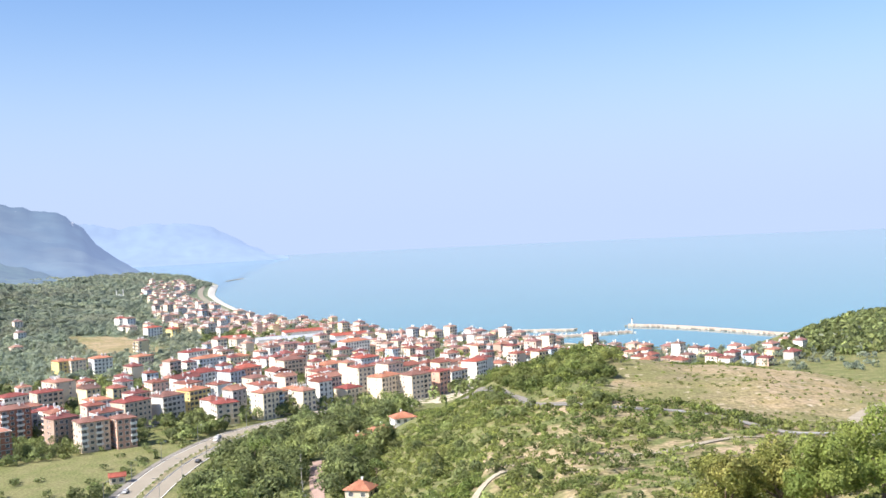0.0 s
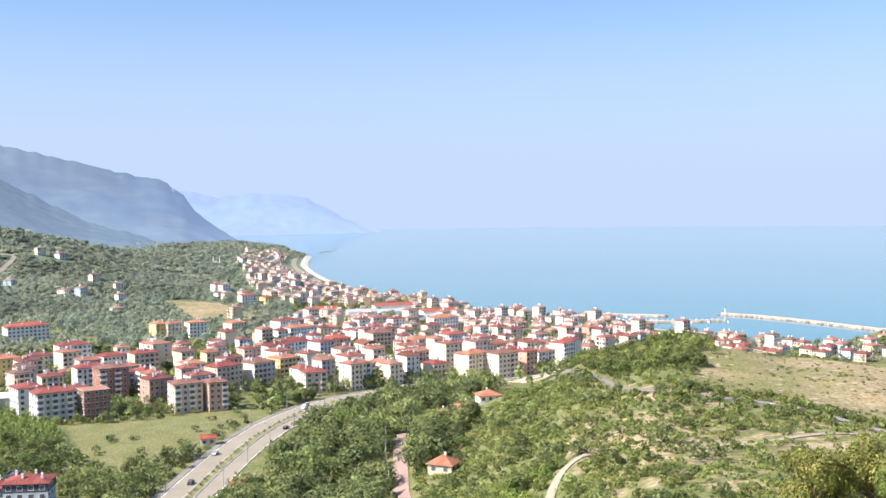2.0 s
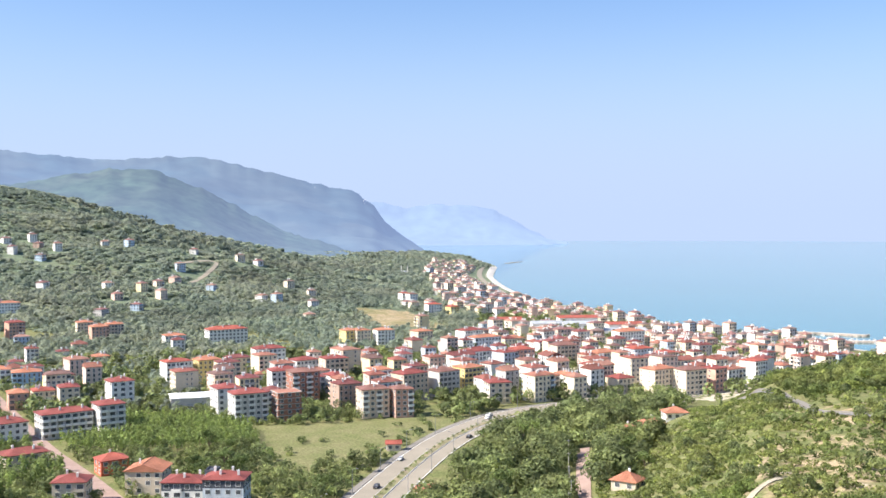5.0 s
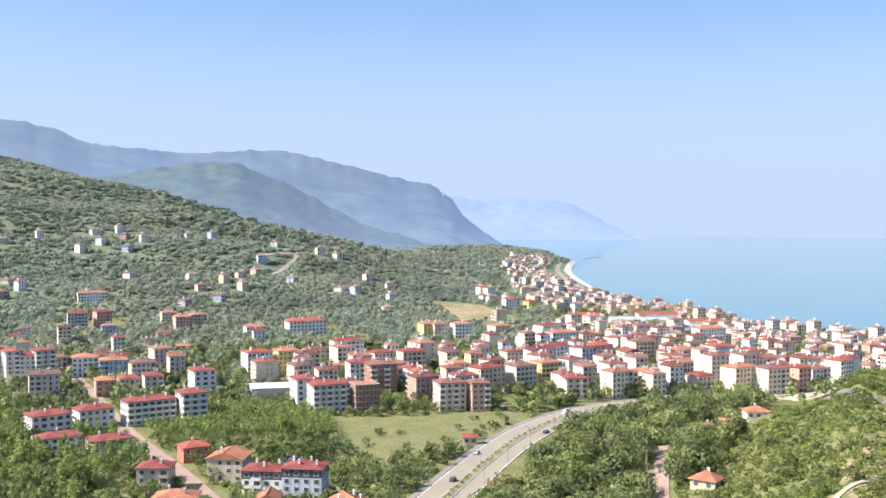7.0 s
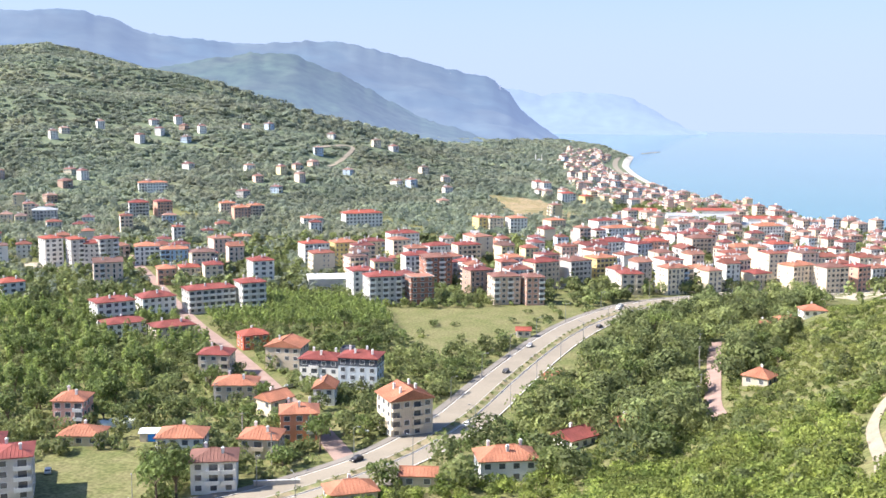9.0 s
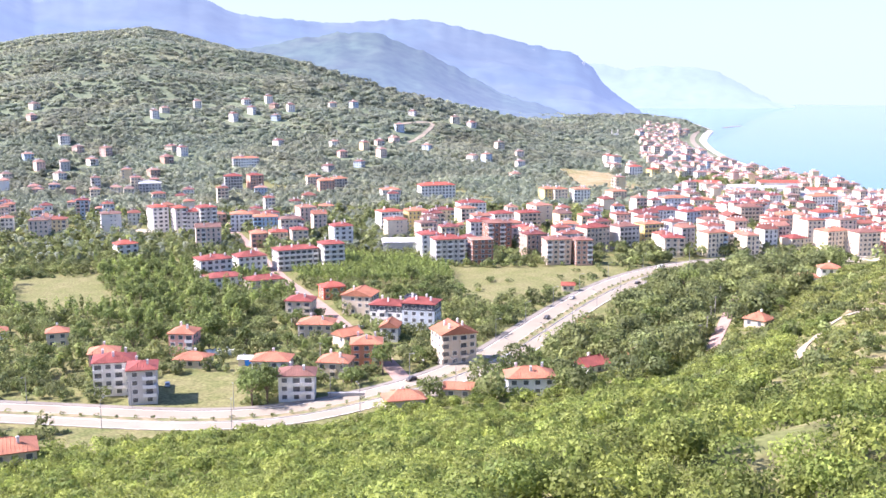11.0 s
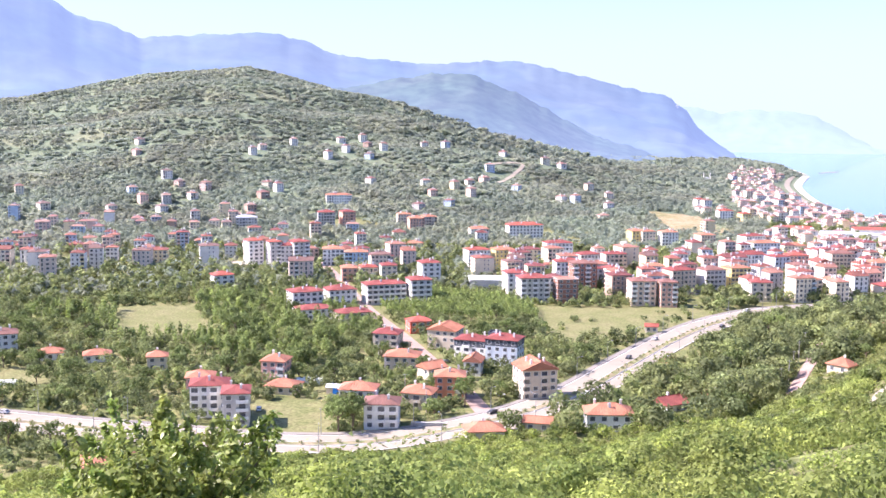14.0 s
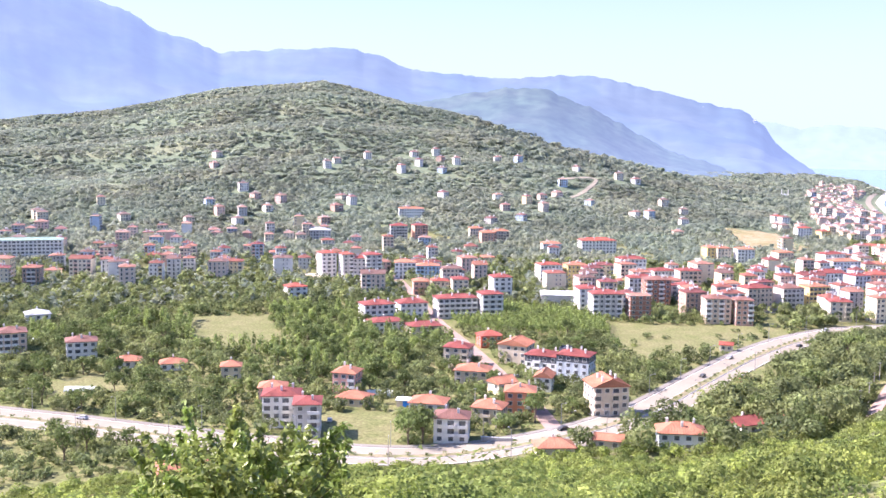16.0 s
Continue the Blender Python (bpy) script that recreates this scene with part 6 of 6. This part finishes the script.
def build_roadside():
    t = np.gradient(HIGHWAY, axis=0)
    first = lamp_post()
    placed = False
    for i in range(6, len(HIGHWAY), 12):
        s = np.array((t[i, 1], -t[i, 0])) / np.hypot(*t[i])
        for o, spin in ((-10.9, 0), (10.0, 180)):
            p = HIGHWAY[i] + s * o
            m = pose(p[0], p[1], float(ground(p[0], p[1])) + 0.2, 0, 0, math.degrees(math.atan2(s[1], s[0])) + spin)
            if placed:
                copy_thing(first, m)
            else:
                first.matrix_world, placed = m, True
    # poles along the lane in the wood
    mesh = tapered("pole", ((0.2, -0.5), (0.11, 9.5)), "concrete", 8)
    arm = boxes_mesh("cross_arm", [(-0.9, -0.06, 9.0, 0.9, 0.06, 9.15)], ["metal_grey"])
    for x, y in ((-46, 322), (-48, 342), (-52, 366), (-56, 392), (-60, 420), (-66, 460), (-150, 247), (-169, 262), (-196, 288), (-216, 312)):
        root = tagged(new("utility_pole"), "grey concrete utility pole with a cross arm", "utility pole", "utility poles")
        root.matrix_world = pose(x, y, float(ground(x, y)), 0, 0, 35)
        part("pole", mesh, root)
        part("cross_arm", arm, root)
    # guard rail of the hillside road
    line = HILL_ROAD
    tt = np.gradient(line, axis=0)
    tt /= np.hypot(*tt.T)[:, None]
    off = line + np.stack([tt[:, 1], -tt[:, 0]], 1) * 2.0
    root = tagged(new("guard_rail"), "steel guard rail along the hillside road", "guard rail")
    z = ground(off[:, 0], off[:, 1])
    t3 = np.stack([np.c_[off, z + h] for h in (0.45, 0.62, 0.8)], 1)
    t3[:, 1, :2] += np.stack([tt[:, 1], -tt[:, 0]], 1) * 0.08
    idx = np.arange(len(off) * 3).reshape(-1, 3)
    part("rail", quads_mesh("rail", t3, ["metal_grey"], np.stack([idx[:-1, :-1], idx[:-1, 1:], idx[1:, 1:], idx[1:, :-1]], -1).reshape(-1, 4)), root)
    post = boxes_mesh("post", [(-0.06, -0.06, -0.4, 0.06, 0.06, 0.78)], ["metal_grey"])
    for p, h in zip(off[::2], z[::2]):
        part("post", post, root, m=Matrix.Translation((p[0], p[1], float(h))))
    # plastic tunnels of the market gardens
    k = np.linspace(0, math.pi, 11)
    arch = np.stack([np.cos(k) * 2.6, np.sin(k) * 2.2], 1)
    for x, y, n, turn, size in ((-424, 236, 26, 28, 1.0), (-419, 231, 26, 28, 1.0), (-414, 226, 26, 28, 1.0), (-312, 193, 12, 40, 0.8), (-216, 262, 9, 60, 1.0), (-210, 265, 7, 60, 1.0)):
        root = tagged(new("polytunnel"), "pale plastic-covered garden tunnel", "greenhouse", "garden tunnels")
        root.matrix_world = pose(x, y, float(ground(x, y)), 0, 0, turn)
        v = np.stack([np.c_[np.full(11, u), arch * size] for u in (-n / 2, -n / 4, 0, n / 4, n / 2)], 0)
        idx = np.arange(55).reshape(5, 11)
        f = np.stack([idx[:-1, :-1], idx[:-1, 1:], idx[1:, 1:], idx[1:, :-1]], -1).reshape(-1, 4)
        part("film", quads_mesh("film", v, ["film_pale"], f, smooth_shade=True), root)
        for u in (-n / 2, n / 2):
            me = bpy.data.meshes.new("end_wall")
            me.from_pydata([(u, *q) for q in (arch * size).tolist()], [], [tuple(range(11))])
            me.materials.append(MATS["film_pale"])
            part("end_wall", me, root)
    # mosque with two minarets at the far edge of the town
    x, y = spot(16.9, 1790)
    root = tagged(new("mosque"), "small white mosque with a dome and two minarets", "mosque")
    root.matrix_world = pose(x, y, float(ground(x, y))) @ Matrix.Scale(0.6, 4)
    part("wall", shell_mesh(16, 16, 8, "white"), root)
    a = np.linspace(0, math.pi / 2, 8)
    part("dome", tapered("dome", [(7 * math.cos(q) + 0.02, 8 + 6 * math.sin(q)) for q in a], "sheet_grey", 18), root)
    for s in (-1, 1):
        part("minaret", tapered("minaret", ((1.3, 0), (1.1, 17), (1.7, 17.2), (1.7, 18), (0.9, 18.1), (0.8, 24), (0.05, 28)), "white", 10), root, m=Matrix.Translation((s * 9, 0, 0)))
    # sheet-roofed shelters and walls by the houses
    for x, y, w, d, turn, mat in ((-168, 237, 9, 2.2, 24, "concrete"), (-140, 233, 12, 0.4, 28, "concrete")):
        root = tagged(new("garden_wall"), "low grey garden wall of concrete", "wall")
        root.matrix_world = pose(x, y, float(ground(x, y)), 0, 0, turn)
        part("wall", boxes_mesh("wall", [(-w / 2, -d / 2, -0.6, w / 2, d / 2, 1.5)], [mat]), root)
        part("coping", boxes_mesh("coping", [(-w / 2 - 0.05, -d / 2 - 0.08, 1.5, w / 2 + 0.05, d / 2 + 0.08, 1.6)], ["frame_white"]), root)


build_harbour()
build_cars()
build_roadside()
